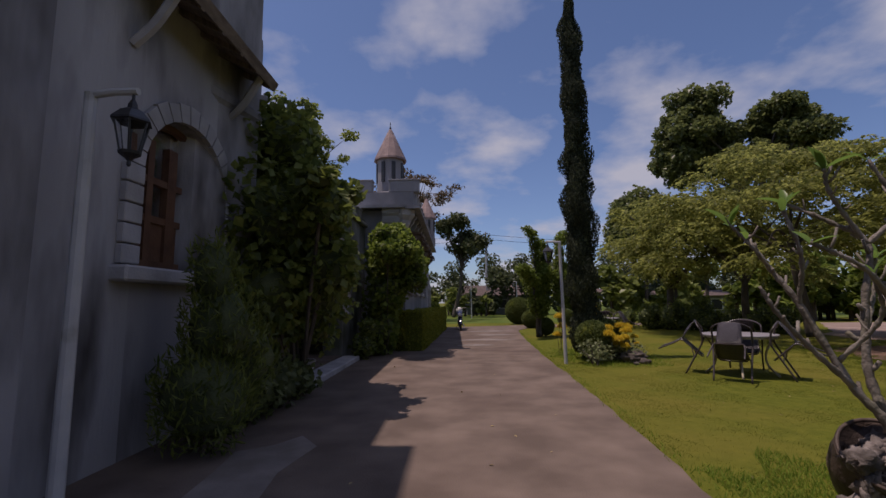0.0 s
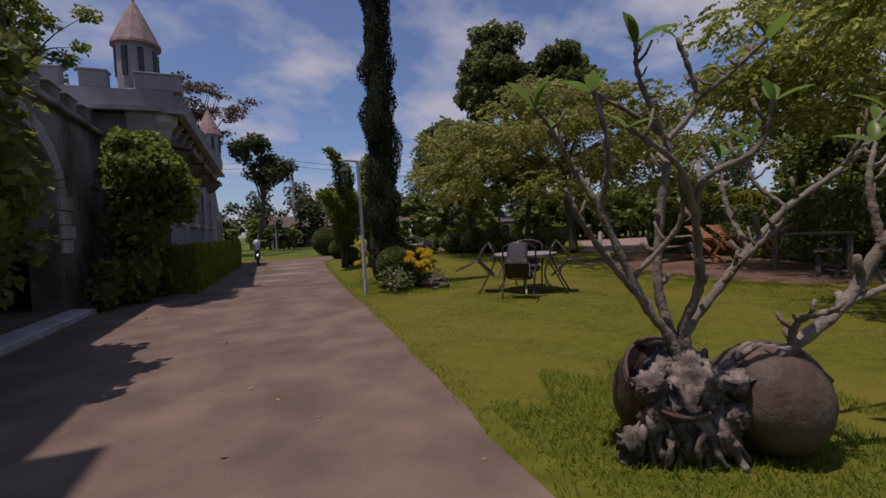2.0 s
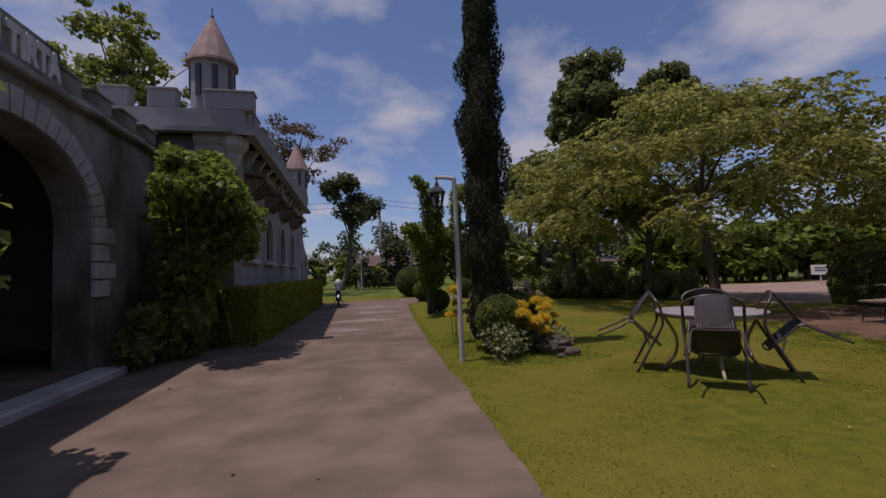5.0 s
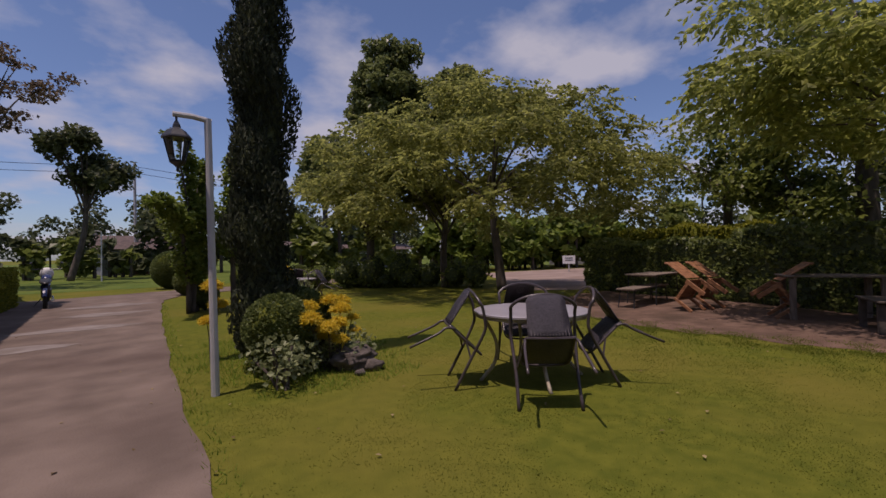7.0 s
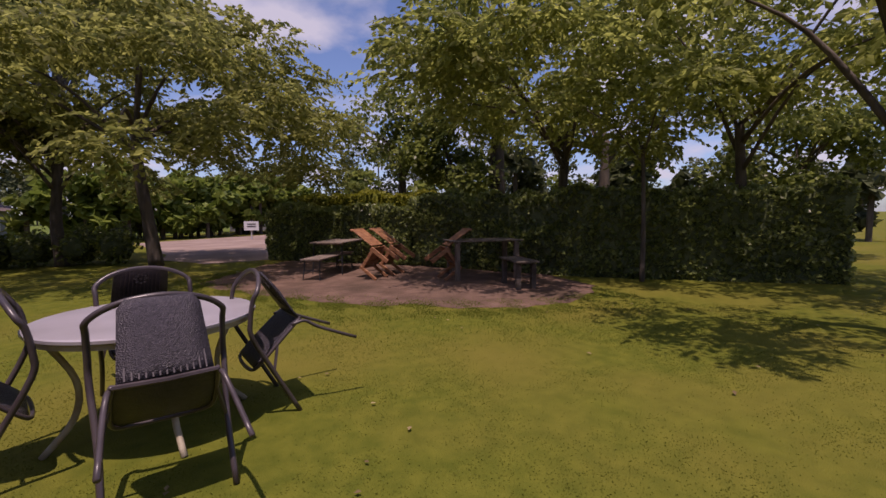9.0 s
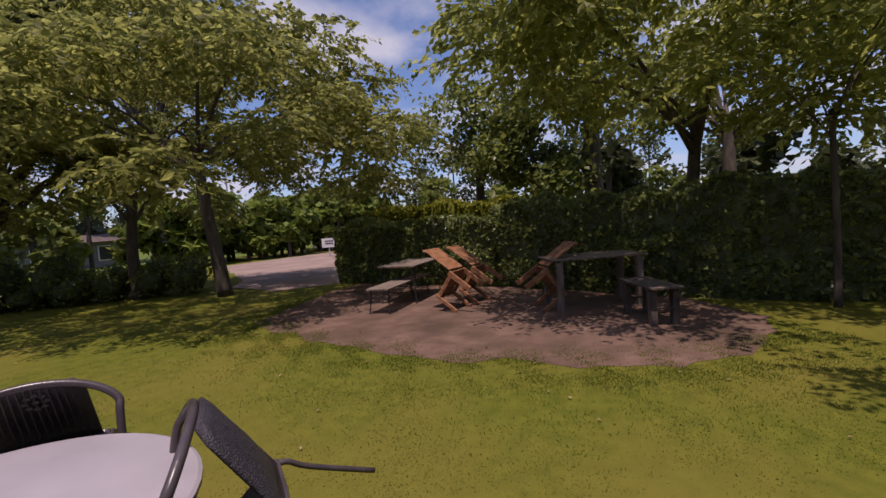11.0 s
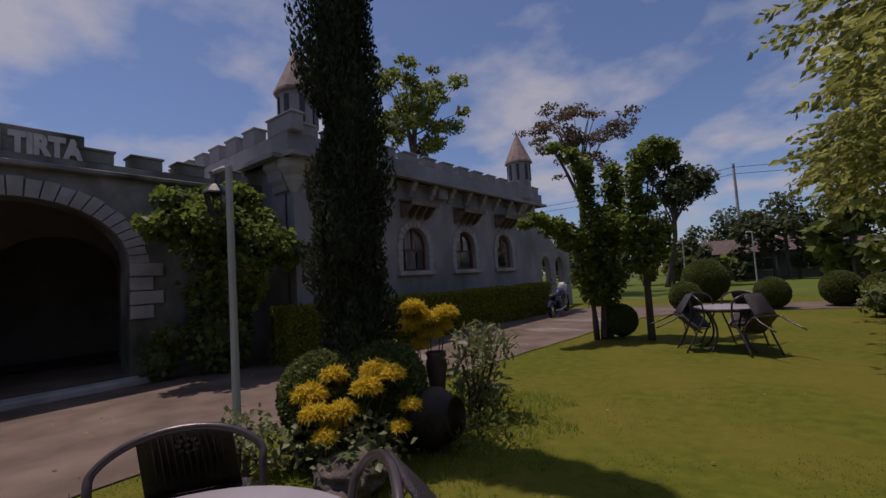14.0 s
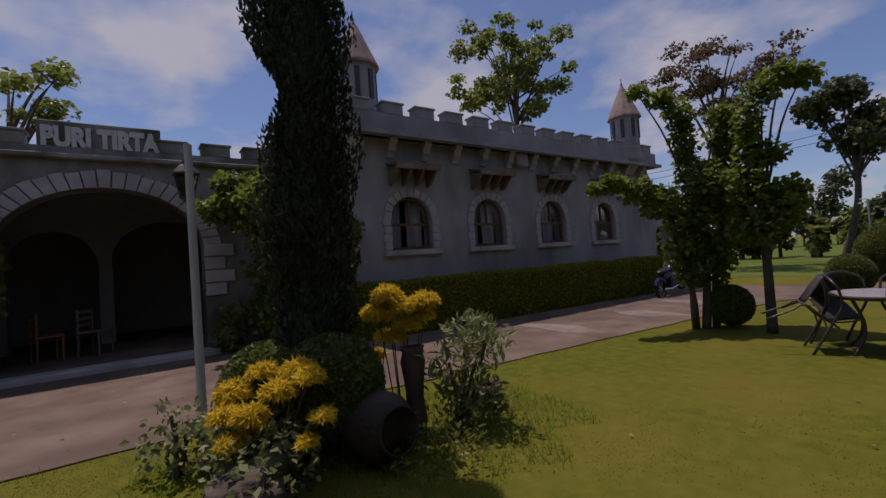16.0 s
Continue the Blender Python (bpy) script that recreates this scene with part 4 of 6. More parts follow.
part("fascia", boxb((TX + 0.50, 4.78, 4.28), (0.04, 2.22, 0.12), slope), M["oldwood"], aw)
for k in range(6):
    part("rafter", boxb((TX + 0.24, 3.78 + k * 0.40, 4.365), (0.58, 0.06, 0.07), slope), M["oldwood"], aw)
for y in (3.95, 5.62):
    part("strut", tube(bmesh.new(), curve_pts([(TX, y, 3.72), (TX + 0.20, y, 3.92), (TX + 0.42, y, 4.28)], 8), 0.05, 6), M["pale"], aw)
# eight-sided corner tower behind it
RC, RR = (-3.76, 5.93), 1.36
ob = part("corner_tower", lathe(bmesh.new(), [(RR, 0), (RR, 3.85), (RR + 0.05, 3.9), (RR + 0.05, 4.0), (RR, 4.05), (RR, 6.30), (RR + 0.05, 6.36), (RR + 0.09, 6.44), (RR + 0.09, 6.54), (RR + 0.02, 6.6), (RR + 0.02, 7.4), (0.02, 7.45)], 8), M["streak"], tower)
ob.matrix_basis = Matrix.Translation((*RC, 0)) @ Matrix.Rotation(radians(7.5), 4, "Z")
for ang, half, z0, zs in ((30, 0.22, 4.42, 5.10), (75, 0.21, 4.10, 4.85)):
    a = radians(ang)
    place = Matrix.Translation((RC[0] + 0.924 * RR * math.cos(a), RC[1] + 0.924 * RR * math.sin(a), 0)) @ Matrix.Rotation(a, 4, "Z")
    ap2 = [(-half, z0)] + arch_pts(0, half, zs, half * 1.3, 10) + [(half, z0)]
    bm = bmesh.new()
    tube(bm, [(0.0, u, z) for u, z in ap2], 0.05, 6)
    w2 = part("upper_window", bm, M["streak"], tower, "narrow arched tower window")
    w2.matrix_basis = place
    bm = bmesh.new()
    lo = [bm.verts.new((0.012, u, z)) for u, z in ap2]
    hi = [bm.verts.new((-0.06, u, z)) for u, z in ap2]
    bm.faces.new(lo)
    for q in range(len(lo)):
        bm.faces.new((lo[q], hi[q], hi[(q + 1) % len(lo)], lo[(q + 1) % len(lo)]))
    part("pane", bm, M["darkglass"], w2)
    part("glazing_bar", boxb((0.02, 0, (z0 + zs) / 2 + 0.05), (0.02, 0.03, zs - z0 + 0.25)), M["brownwood"], w2)
    part("sill", boxb((0.05, 0, z0 - 0.05), (0.16, 2 * half + 0.14, 0.08), bevel=0.01), M["pale"], w2)

# ---------- street lamps ----------
def lamp_post(m, h, label, arm=0.26, rpost=0.035):
    t = thing("lamp_post", m, label, "lamp post", "white garden lamp posts")
    part("pole", tube(bmesh.new(), [(0, 0, 0), (0.002, 0, h * 0.5), (0, 0, h)], [rpost * 1.15, rpost, rpost * 0.95], 10), M["postpaint"], t)
    part("arm", tube(bmesh.new(), [(0.03, 0, h - 0.02), (-arm * 0.5, 0, h + 0.004), (-arm - 0.03, 0, h + 0.005)], 0.026, 8), M["postpaint"], t)
    part("hook", tube(bmesh.new(), [(-arm, 0, h), (-arm, 0, h - 0.08)], 0.010, 6), M["black"], t)
    z = h - 0.06
    ln = part("lantern", lathe(bmesh.new(), [(0.015, z), (0.03, z - 0.03), (0.035, z - 0.06), (0.075, z - 0.085), (0.125, z - 0.145), (0.13, z - 0.16), (0.112, z - 0.165)], 6, (-arm, 0, 0)), M["black"], t, "black six-sided lantern")
    for k in range(6):
        a = math.pi * k / 3
        part("lantern_bar", tube(bmesh.new(), [(-arm + 0.108 * math.cos(a), 0.108 * math.sin(a), z - 0.16), (-arm + 0.062 * math.cos(a), 0.062 * math.sin(a), z - 0.37)], 0.007, 5), M["black"], ln)
    part("lantern_glass", lathe(bmesh.new(), [(0.10, z - 0.168), (0.056, z - 0.365)], 6, (-arm, 0, 0)), M["glass"], ln).visible_shadow = False
    part("lantern_base", lathe(bmesh.new(), [(0.07, z - 0.365), (0.066, z - 0.385), (0.03, z - 0.41), (0.012, z - 0.43), (0.014, z - 0.455), (0.004, z - 0.47)], 8, (-arm, 0, 0)), M["black"], ln)
    return t
lamp_post(pose(2.69, 10.04, 0, 0, -0.7, 0), 2.66, "white steel lamp post with hanging black lantern on the lawn edge")
lamp_post(pose(-2.18, 3.08, 0, 0, 0, 180), 2.80, "flaking white lamp post with black lantern beside the tower", 0.30, 0.042)
for x, y, h in ((5.4, 36.5, 3.0), (1.75, 38.5, 3.0)):
    lamp_post(pose(x, y, 0), h, "distant white lamp post at the end of the driveway")

# ---------- furniture ----------
def tipped_chair_build():
    """Metal garden chair tipped forward; local +x points away from the table, front feet at x = 0."""
    t = new("garden_chair")
    hw = 0.265
    hoop = []
    side = [(0.0, 0.0), (-0.15, 0.28), (-0.29, 0.55), (-0.30, 0.66), (-0.28, 0.79)]
    for x, z in side:
        hoop.append((x, -hw - 0.02 * (z > 0.3), z))
    for k in range(1, 12):
        a = math.pi * k / 12
        hoop.append((-0.275 + 0.075 * math.sin(a), -(hw + 0.03) * math.cos(a), 0.80 + 0.148 * math.sin(a)))
    for x, z in side[::-1]:
        hoop.append((x, hw + 0.02 * (z > 0.3), z))
    part("frame", tube(bmesh.new(), curve_pts(hoop, 90), 0.0155, 8), M["brown_tube"], t, smooth=True)
    # back and seat panels
    def panel(p0, p1, w0, w1, bow):
        bm = bmesh.new()
        n, rows = 8, []
        d = Vector((p1[0] - p0[0], 0, p1[1] - p0[1])).normalized()
        nrm = Vector((d.z, 0, -d.x))
        for i in range(n + 1):
            t_ = i / n
            c = Vector((p0[0], 0, p0[1])).lerp(Vector((p1[0], 0, p1[1])), t_)
            w = w0 + (w1 - w0) * t_
            if i == n:
                w *= 0.82
            rows.append([bm.verts.new(c + Vector((0, w * s, 0)) + nrm * bow * (1 - s * s) * math.sin(math.pi * t_)) for s in (-1, -0.5, 0, 0.5, 1)])
        for a, b in zip(rows, rows[1:]):
            for j in range(4):
                bm.faces.new((a[j], a[j + 1], b[j + 1], b[j]))
        r = bmesh.ops.extrude_face_region(bm, geom=list(bm.faces))
        bmesh.ops.translate(bm, vec=nrm * 0.012, verts=[v for v in r["geom"] if isinstance(v, bmesh.types.BMVert)])
        bmesh.ops.recalc_face_normals(bm, faces=bm.faces)
        return bm
    bp = part("backrest", panel((0.025, 0.62), (-0.190, 0.940), 0.185, 0.165, 0.03), M["mesh"], t, "dark woven backrest", True)
    for k in range(13):
        u = -0.155 + 0.31 * k / 12
        part("cane", tube(bmesh.new(), [(0.036, u, 0.63), (-0.066, u * 0.97, 0.775), (-0.178, u * 0.9, 0.934)], 0.0045, 4), M["brown_tube"], bp)
    for k in range(9):
        a = 2 * math.pi * k / 8
        q = 0.035 if k < 8 else 0.0
        part("ornament", blob((-0.140 - 0.66 * q * math.sin(a) + 0.016, q * math.cos(a), 0.862 + q * math.sin(a)), (0.010, 0.014, 0.014), 1, 1, 0.0), M["brown_tube"], bp)
    part("seat", panel((0.03, 0.61), (-0.265, 0.325), 0.205, 0.215, -0.03), M["mesh"], t, "dark woven seat", True)
    part("seat_frame", tube(bmesh.new(), curve_pts([(0.04, -0.20, 0.62), (-0.12, -0.215, 0.47), (-0.25, -0.21, 0.34), (-0.285, -0.12, 0.31), (-0.285, 0.12, 0.31), (-0.25, 0.21, 0.34), (-0.12, 0.215, 0.47), (0.04, 0.20, 0.62)], 40), 0.012, 6), M["brown_tube"], t, smooth=True)
    part("crossbar", tube(bmesh.new(), [(0.040, -0.20, 0.615), (0.045, 0, 0.61), (0.040, 0.20, 0.615)], 0.012, 6), M["brown_tube"], t)
    for s in (-1, 1):
        part("rear_leg", tube(bmesh.new(), curve_pts([(-0.02, s * 0.21, 0.585), (0.07, s * 0.215, 0.60), (0.16, s * 0.23, 0.545), (0.43, s * 0.25, 0.43)], 14), 0.0125, 6), M["brown_tube"], t, smooth=True)
        part("brace", tube(bmesh.new(), [(-0.12, s * 0.215, 0.47), (-0.16, s * 0.262, 0.30)], 0.010, 5), M["brown_tube"], t)
    tagged(t, "dark bronze metal garden chair with woven seat tipped against the table", "chair", "garden chairs round a table")
    return t


def round_table(m, r, label, h=0.72, legmat=None):
    t = thing("round_table", m, label, "table", "round garden tables")
    part("tabletop", lathe(bmesh.new(), [(r - 0.015, h - 0.03), (r, h - 0.022), (r, h - 0.006), (r - 0.012, h)], 48), M["tabletop"], t)
    part("rim", lathe(bmesh.new(), [(r - 0.05, h - 0.06), (r - 0.02, h - 0.06), (r - 0.02, h - 0.032), (r - 0.05, h - 0.032)], 48), legmat or M["cream"], t)
    for k in range(4):
        a = math.pi / 4 + math.pi * k / 2 + 0.25
        c, s = math.cos(a), math.sin(a)
        part("leg", tube(bmesh.new(), curve_pts([(c * (r - 0.08), s * (r - 0.08), h - 0.04), (c * (r - 0.22), s * (r - 0.22), 0.4), (c * (r - 0.20), s * (r - 0.20), 0.18), (c * (r - 0.05), s * (r - 0.05), 0)], 14), 0.018, 8), legmat or M["cream"], t, smooth=True)
    return t

TC, TR = (5.41, 8.45), 0.60
round_table(pose(TC[0], TC[1], 0), TR, "round table with frosted grey top and cream legs on lawn")
chair0 = tipped_chair_build()
def chair_at(src, tc, ang, dist, twist=0.0):
    """ang: bearing of the chair from the table, degrees from +x."""
    a = radians(ang)
    return pose(tc[0] + dist * math.cos(a), tc[1] + dist * math.sin(a), 0, 0, 0, ang + twist)
chair0.matrix_basis = chair_at(chair0, TC, 230, 0.98, 0.4)
for ang, dist, tw in ((151, 0.86, -2), (-46, 0.80, 6), (52, 0.82, 4)):
    copy_thing(chair0, chair_at(chair0, TC, ang, dist, tw))
T2 = (5.86, 16.85)
round_table(pose(T2[0], T2[1], 0), 0.5, "round garden table far across the lawn", 0.72, M["brown_tube"])
for ang in (70, 150, 205, 316):
    copy_thing(chair0, chair_at(chair0, T2, ang, 0.74))


def slat_table(m, L, W, h, material, label, name="folding_table", legs="metal"):
    t = thing(name, m, label, "table")
    n = 5
    for k in range(n):
        part("plank", boxb((0, -W / 2 + W * (k + 0.5) / n, h - 0.015), (L, W / n - 0.008, 0.03), bevel=0.004), material, t)
    for sx in (-1, 1):
        part("batten", boxb((sx * (L / 2 - 0.15), 0, h - 0.045), (0.05, W - 0.04, 0.03)), material, t)
        for sy in (-1, 1):
            if legs == "metal":
                part("leg", tube(bmesh.new(), [(sx * (L / 2 - 0.12), sy * (W / 2 - 0.05), h - 0.03), (sx * (L / 2 - 0.05), sy * (W / 2 - 0.03), 0)], 0.012, 6), M["black"], t)
            else:
                part("leg", boxb((sx * (L / 2 - 0.12), sy * (W / 2 - 0.07), (h - 0.06) / 2), (0.09, 0.08, h - 0.06)), material, t)
        part("rail", tube(bmesh.new(), [(sx * (L / 2 - 0.08), -W / 2 + 0.04, h * 0.45), (sx * (L / 2 - 0.08), W / 2 - 0.04, h * 0.45)], 0.010, 5), M["black"] if legs == "metal" else material, t)
    return t
slat_table(pose(12.1, 10.75, 0, 0, 0, 5), 2.0, 0.42, 0.44, M["oldwood"], "low grey plank folding bench on bare earth")
slat_table(pose(12.75, 10.85, 0, 0, 0, 5), 1.5, 0.75, 0.72, M["oldwood"], "grey plank folding table behind the bench")
slat_table(pose(12.25, 7.35, 0, 0, 0, -62), 1.5, 0.75, 0.80, M["oldwood"], "weathered wooden picnic table in the shade", "picnic_table", "wood")
# bench wood is toned down to look shaded
slat_table(pose(11.3, 6.55, 0, 0, 0, 25), 0.95, 0.42, 0.50, M["shadewood"], "weathered wooden bench in the shade", "wooden_bench", "wood")


def tipped_wood_chair(m, material, label):
    """Broad-backed wooden chair tipped forward onto its front feet; leans towards local +x."""
    t = thing("wooden_chair", m, label, "chair", "tipped wooden chairs")
    T = Matrix.Rotation(radians(55), 3, "Y")
    w = 0.23
    def plank(name, c, size, lean=0.0):
        R = T @ Matrix.Rotation(radians(lean), 3, "Y")
        part(name, boxb(T @ Vector(c), size, R, 0.006), material, t)
    for k in range(3):
        plank("back_board", (-0.52 - 0.0, -w + 0.155 * (k + 0.5) - 0.005, 0.76), (0.022, 0.148, 0.58))
    plank("back_rail", (-0.505, 0, 1.03), (0.03, 2 * w + 0.02, 0.06))
    for k in range(4):
        plank("seat_board", (-0.05 - 0.125 * k - 0.03, 0, 0.43), (0.115, 2 * w, 0.022))
    for s in (-1, 1):
        plank("back_leg", (-0.48, s * (w + 0.01), 0.22), (0.085, 0.034, 0.46))
        plank("front_leg", (-0.02, s * (w + 0.01), 0.22), (0.06, 0.04, 0.44))
        plank("side_rail", (-0.25, s * (w + 0.01), 0.39), (0.44, 0.03, 0.06))
    plank("front_rail", (-0.03, 0, 0.39), (0.025, 2 * w, 0.06))
    return t
tipped_wood_chair(pose(11.66, 9.36, 0, 0, 0, 82), M["wood"], "orange-brown wooden chair tipped forward on bare earth")
tipped_wood_chair(pose(12.30, 9.20, 0, 0, 0, 84), M["wood"], "orange-brown wooden chair tipped forward beside its twin")
tipped_wood_chair(pose(11.82, 8.12, 0, 0, 0, -60), M["wood"], "brown wooden chair tipped against the shaded picnic table")

# ---------- plants ----------
def shrub(name, base, label, lumps, per, size, leaf, stems=5, category="shrub", core=0.72, droop=0.2, width=0.42, up=0.5, group="", coremat=None, shell=0.3, stem_r=0.014):
    """Lumps of leaves over an inside coloured dark for shade, on a few stems. Lumps are local to the base."""
    t = thing(name, pose(*base), label, category, group)
    for k in range(stems):
        bm = bmesh.new()
        c, r = lumps[k % len(lumps)]
        a = k * 2.4
        tube(bm, curve_pts([(0.06 * math.cos(a), 0.06 * math.sin(a), 0), (c[0] * 0.5 + 0.05 * math.cos(a), c[1] * 0.5, c[2] * 0.5), (c[0] + 0.1 * math.cos(a), c[1] + 0.1 * math.sin(a), c[2])], 8), stem_r, 6)
        part("stem", bm, M["bark"], t)
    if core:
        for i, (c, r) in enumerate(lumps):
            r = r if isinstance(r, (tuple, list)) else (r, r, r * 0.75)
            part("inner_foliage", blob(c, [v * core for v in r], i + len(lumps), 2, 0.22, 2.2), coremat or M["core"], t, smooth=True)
    part("leaves", leaf_cloud(lumps, per, size, droop, width, shell, up), leaf, t)
    return t

# climbing mass between tower and porch
shrub("climbing_shrub", (-2.0, 6.8, 0), "tall dense climbing shrub, sunlit on top, against the porch", [((-0.3, -0.6, 1.55), (0.7, 0.9, 0.85)), ((0.05, 0.35, 1.6), (0.7, 0.85, 0.95)), ((-0.1, -0.5, 2.5), (0.8, 0.9, 0.9)), ((0.0, 0.3, 2.8), (0.75, 0.65, 0.8)), ((-0.2, -0.2, 3.7), (0.6, 0.75, 0.65)), ((-0.4, 0.1, 4.1), (0.5, 0.6, 0.45)), ((0.5, -0.3, 1.9), (0.5, 0.6, 0.6)), ((0.75, -0.45, 2.9), (0.32, 0.3, 0.2)), ((0.6, -1.2, 2.9), (0.3, 0.26, 0.2)), ((0.6, -0.9, 2.6), (0.4, 0.45, 0.35))], 2100, 0.13, M["L_mid"], 9, droop=0.4, width=0.42, core=0.6, stem_r=0.028)
shrub("climbing_shrub", (-1.5, 11.95, 0), "dense climbing shrub on the porch corner, bright leaves on top", [((-0.1, 0.0, 0.7), (0.5, 0.6, 0.75)), ((0.0, 0.1, 1.6), (0.6, 0.75, 0.7)), ((0.05, -0.1, 2.5), (0.65, 0.8, 0.5)), ((0.3, 0.4, 2.3), (0.5, 0.55, 0.45)), ((0.1, -0.2, 3.05), (0.5, 0.6, 0.35)), ((0.1, -0.85, 3.1), (0.3, 0.36, 0.22)), ((0.2, 0.6, 2.8), (0.36, 0.42, 0.3)), ((0.5, -0.4, 2.7), (0.55, 0.65, 0.36)), ((0.6, 0.4, 2.4), (0.55, 0.6, 0.4)), ((0.15, -1.0, 2.65), (0.4, 0.48, 0.3)), ((0.4, 1.0, 2.2), (0.45, 0.5, 0.35)), ((0.25, 0.1, 3.25), (0.42, 0.55, 0.22)), ((0.75, 0.1, 1.9), (0.4, 0.45, 0.3))], 2100, 0.13, M["L_bright"], 7, droop=0.4, width=0.42, core=0.6)
shrub("feathery_shrub", (-1.95, 4.35, 0), "feathery green conifer shrub beside the tower", [((0, 0, 0.55), (0.48, 0.5, 0.55)), ((0.05, 0.1, 1.15), (0.38, 0.4, 0.5)), ((0, 0, 1.65), (0.24, 0.26, 0.4)), ((0.1, 0.35, 0.8), (0.35, 0.4, 0.5))], 6500, 0.10, M["L_mid"], 3, width=0.10, up=0.1, droop=-0.8)
shrub("low_shrub", (-2.1, 5.4, 0), "low dark shrub at the foot of the climber", [((0, 0, 0.3), (0.4, 0.5, 0.32)), ((0.05, 0.7, 0.35), (0.4, 0.45, 0.35)), ((0.1, 1.35, 0.3), (0.35, 0.4, 0.3))], 2600, 0.09, M["L_dark"], 4)
shrub("low_shrub", (-1.9, 11.0, 0), "low leafy shrub by the porch pillar", [((0, 0, 0.35), (0.3, 0.35, 0.35)), ((0.1, 0.15, 0.75), (0.25, 0.28, 0.25))], 2200, 0.10, M["L_mid"], 3, core=0.6)


def hedge(base, L, W, H, ang, label, leaf, per=2600, size=0.05, coremat=None, rough=0.05):
    """Clipped hedge; runs along local y from 0 to L."""
    t = thing("hedge", pose(*base, 0, 0, ang), label, "hedge", "clipped hedges")
    bm = bmesh.new()
    ny, nz, nx = max(4, int(L / 0.22)), 6, 5
    prof = [(-W / 2, 0)] + [(-W / 2, H * k / nz) for k in range(1, nz)] + [(-W / 2 + W * k / nx, H) for k in range(nx + 1)] + [(W / 2, H * k / nz) for k in range(nz - 1, 0, -1)] + [(W / 2, 0)]
    rows = []
    for j in range(ny + 1):
        y = L * j / ny
        row = []
        for x, z in prof:
            k = noise.noise(Vector((x * 2 + base[0], y * 1.6, z * 2.2))) * rough * 2
            row.append(bm.verts.new((x * (1 + k) - 0.03 * (1 if x > 0 else -1), y, z * (1 + k * 0.6) - 0.03 * (z > 0))))
        rows.append(row)
    for a, b in zip(rows, rows[1:]):
        for i in range(len(prof) - 1):
            bm.faces.new((a[i], a[i + 1], b[i + 1], b[i]))
    bm.faces.new(rows[0]); bm.faces.new(rows[-1][::-1])
    bmesh.ops.recalc_face_normals(bm, faces=bm.faces)
    # solid filler, coloured darker for the shade behind the leaves
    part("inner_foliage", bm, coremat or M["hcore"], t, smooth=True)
    P, O = [], []
    area = [(L * H, 0), (L * H, 1), (L * W, 2), (W * H, 3), (W * H, 4)]
    for a, s in area:
        n = int(a * per)
        u, v, j = RNG.uniform(0, 1, n), RNG.uniform(0, 1, n), RNG.normal(0, 0.022, n)
        if s < 2:
            sg = -1 if s == 0 else 1
            q = np.stack([sg * (W / 2 + j), u * L, v * H], 1); o = np.tile([sg, 0, 0.3], (n, 1))
        elif s == 2:
            q = np.stack([(u - 0.5) * W, v * L, H + j], 1); o = np.tile([0, 0, 1.0], (n, 1))
        else:
            yy = j if s == 3 else L + j
            q = np.stack([(u - 0.5) * W, yy, v * H], 1); o = np.tile([0, -1.0 if s == 3 else 1.0, 0.3], (n, 1))
        w = np.array([noise.noise(Vector((x * 2 + base[0], y * 1.6, z * 2.2))) * rough * 2 for x, y, z in q])
        q[:, 0] *= 1 + w
        q[:, 2] *= 1 + w * 0.6
        P.append(q); O.append(o)
    v, f = leaf_arrays(np.concatenate(P), size, 0.0, 0.45, np.concatenate(O) * 0.8, 0.3)
    part("leaves", (v.tolist(), f.tolist()), leaf, t)
    return t
hedge((-0.98, 12.75, 0), 10.4, 0.75, 1.08, -2.5, "long clipped green hedge in front of the castle wall", M["L_hedge"], 900, 0.055)
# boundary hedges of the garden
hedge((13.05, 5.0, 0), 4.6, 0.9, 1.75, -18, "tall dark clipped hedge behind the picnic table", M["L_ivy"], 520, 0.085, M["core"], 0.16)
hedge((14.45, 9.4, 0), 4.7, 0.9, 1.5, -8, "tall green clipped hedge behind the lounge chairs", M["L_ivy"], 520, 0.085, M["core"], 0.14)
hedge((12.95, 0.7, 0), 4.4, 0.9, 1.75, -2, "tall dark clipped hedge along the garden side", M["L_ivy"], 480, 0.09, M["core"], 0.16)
hedge((16.6, 9.4, 0), 5.2, 0.8, 1.95, -8, "lighter hedge row behind the dark hedge", M["L_hedge"], 400, 0.09, M["hcore"], 0.12)
for x, y, h, lab in ((10.9, 20.6, 0.75, "ragged dark shrub at the far lawn edge"), (11.5, 19.9, 0.95, "dark rounded shrub mass at the far lawn edge"), (12.1, 19.4, 1.05, "dark rounded shrub mass beside the slender tree"), (12.7, 18.6, 1.2, "tall dark shrub beside the big tree"), (10.0, 21.6, 0.55, "small dark shrub at the far lawn edge"), (13.1, 17.8, 1.25, "tall dark shrub behind the big tree"), (10.4, 20.9, 1.5, "broad dark shrub mass under the spreading tree"), (9.6, 21.6, 1.35, "broad dark shrub mass at the far lawn edge"), (11.3, 20.3, 1.6, "tall dark shrub mass under the spreading tree"), (8.7, 22.4, 1.0, "dark rounded shrub at the far lawn edge")):
    shrub("garden_shrub", (x, y, 0), lab, [((0, 0, h * 0.45), (0.55, 0.55, h * 0.5)), ((0.35, 0.3, h * 0.5), (0.4, 0.4, h * 0.45)), ((-0.35, -0.25, h * 0.4), (0.45, 0.4, h * 0.4))], 1400, 0.10, M["L_mid"], 4)

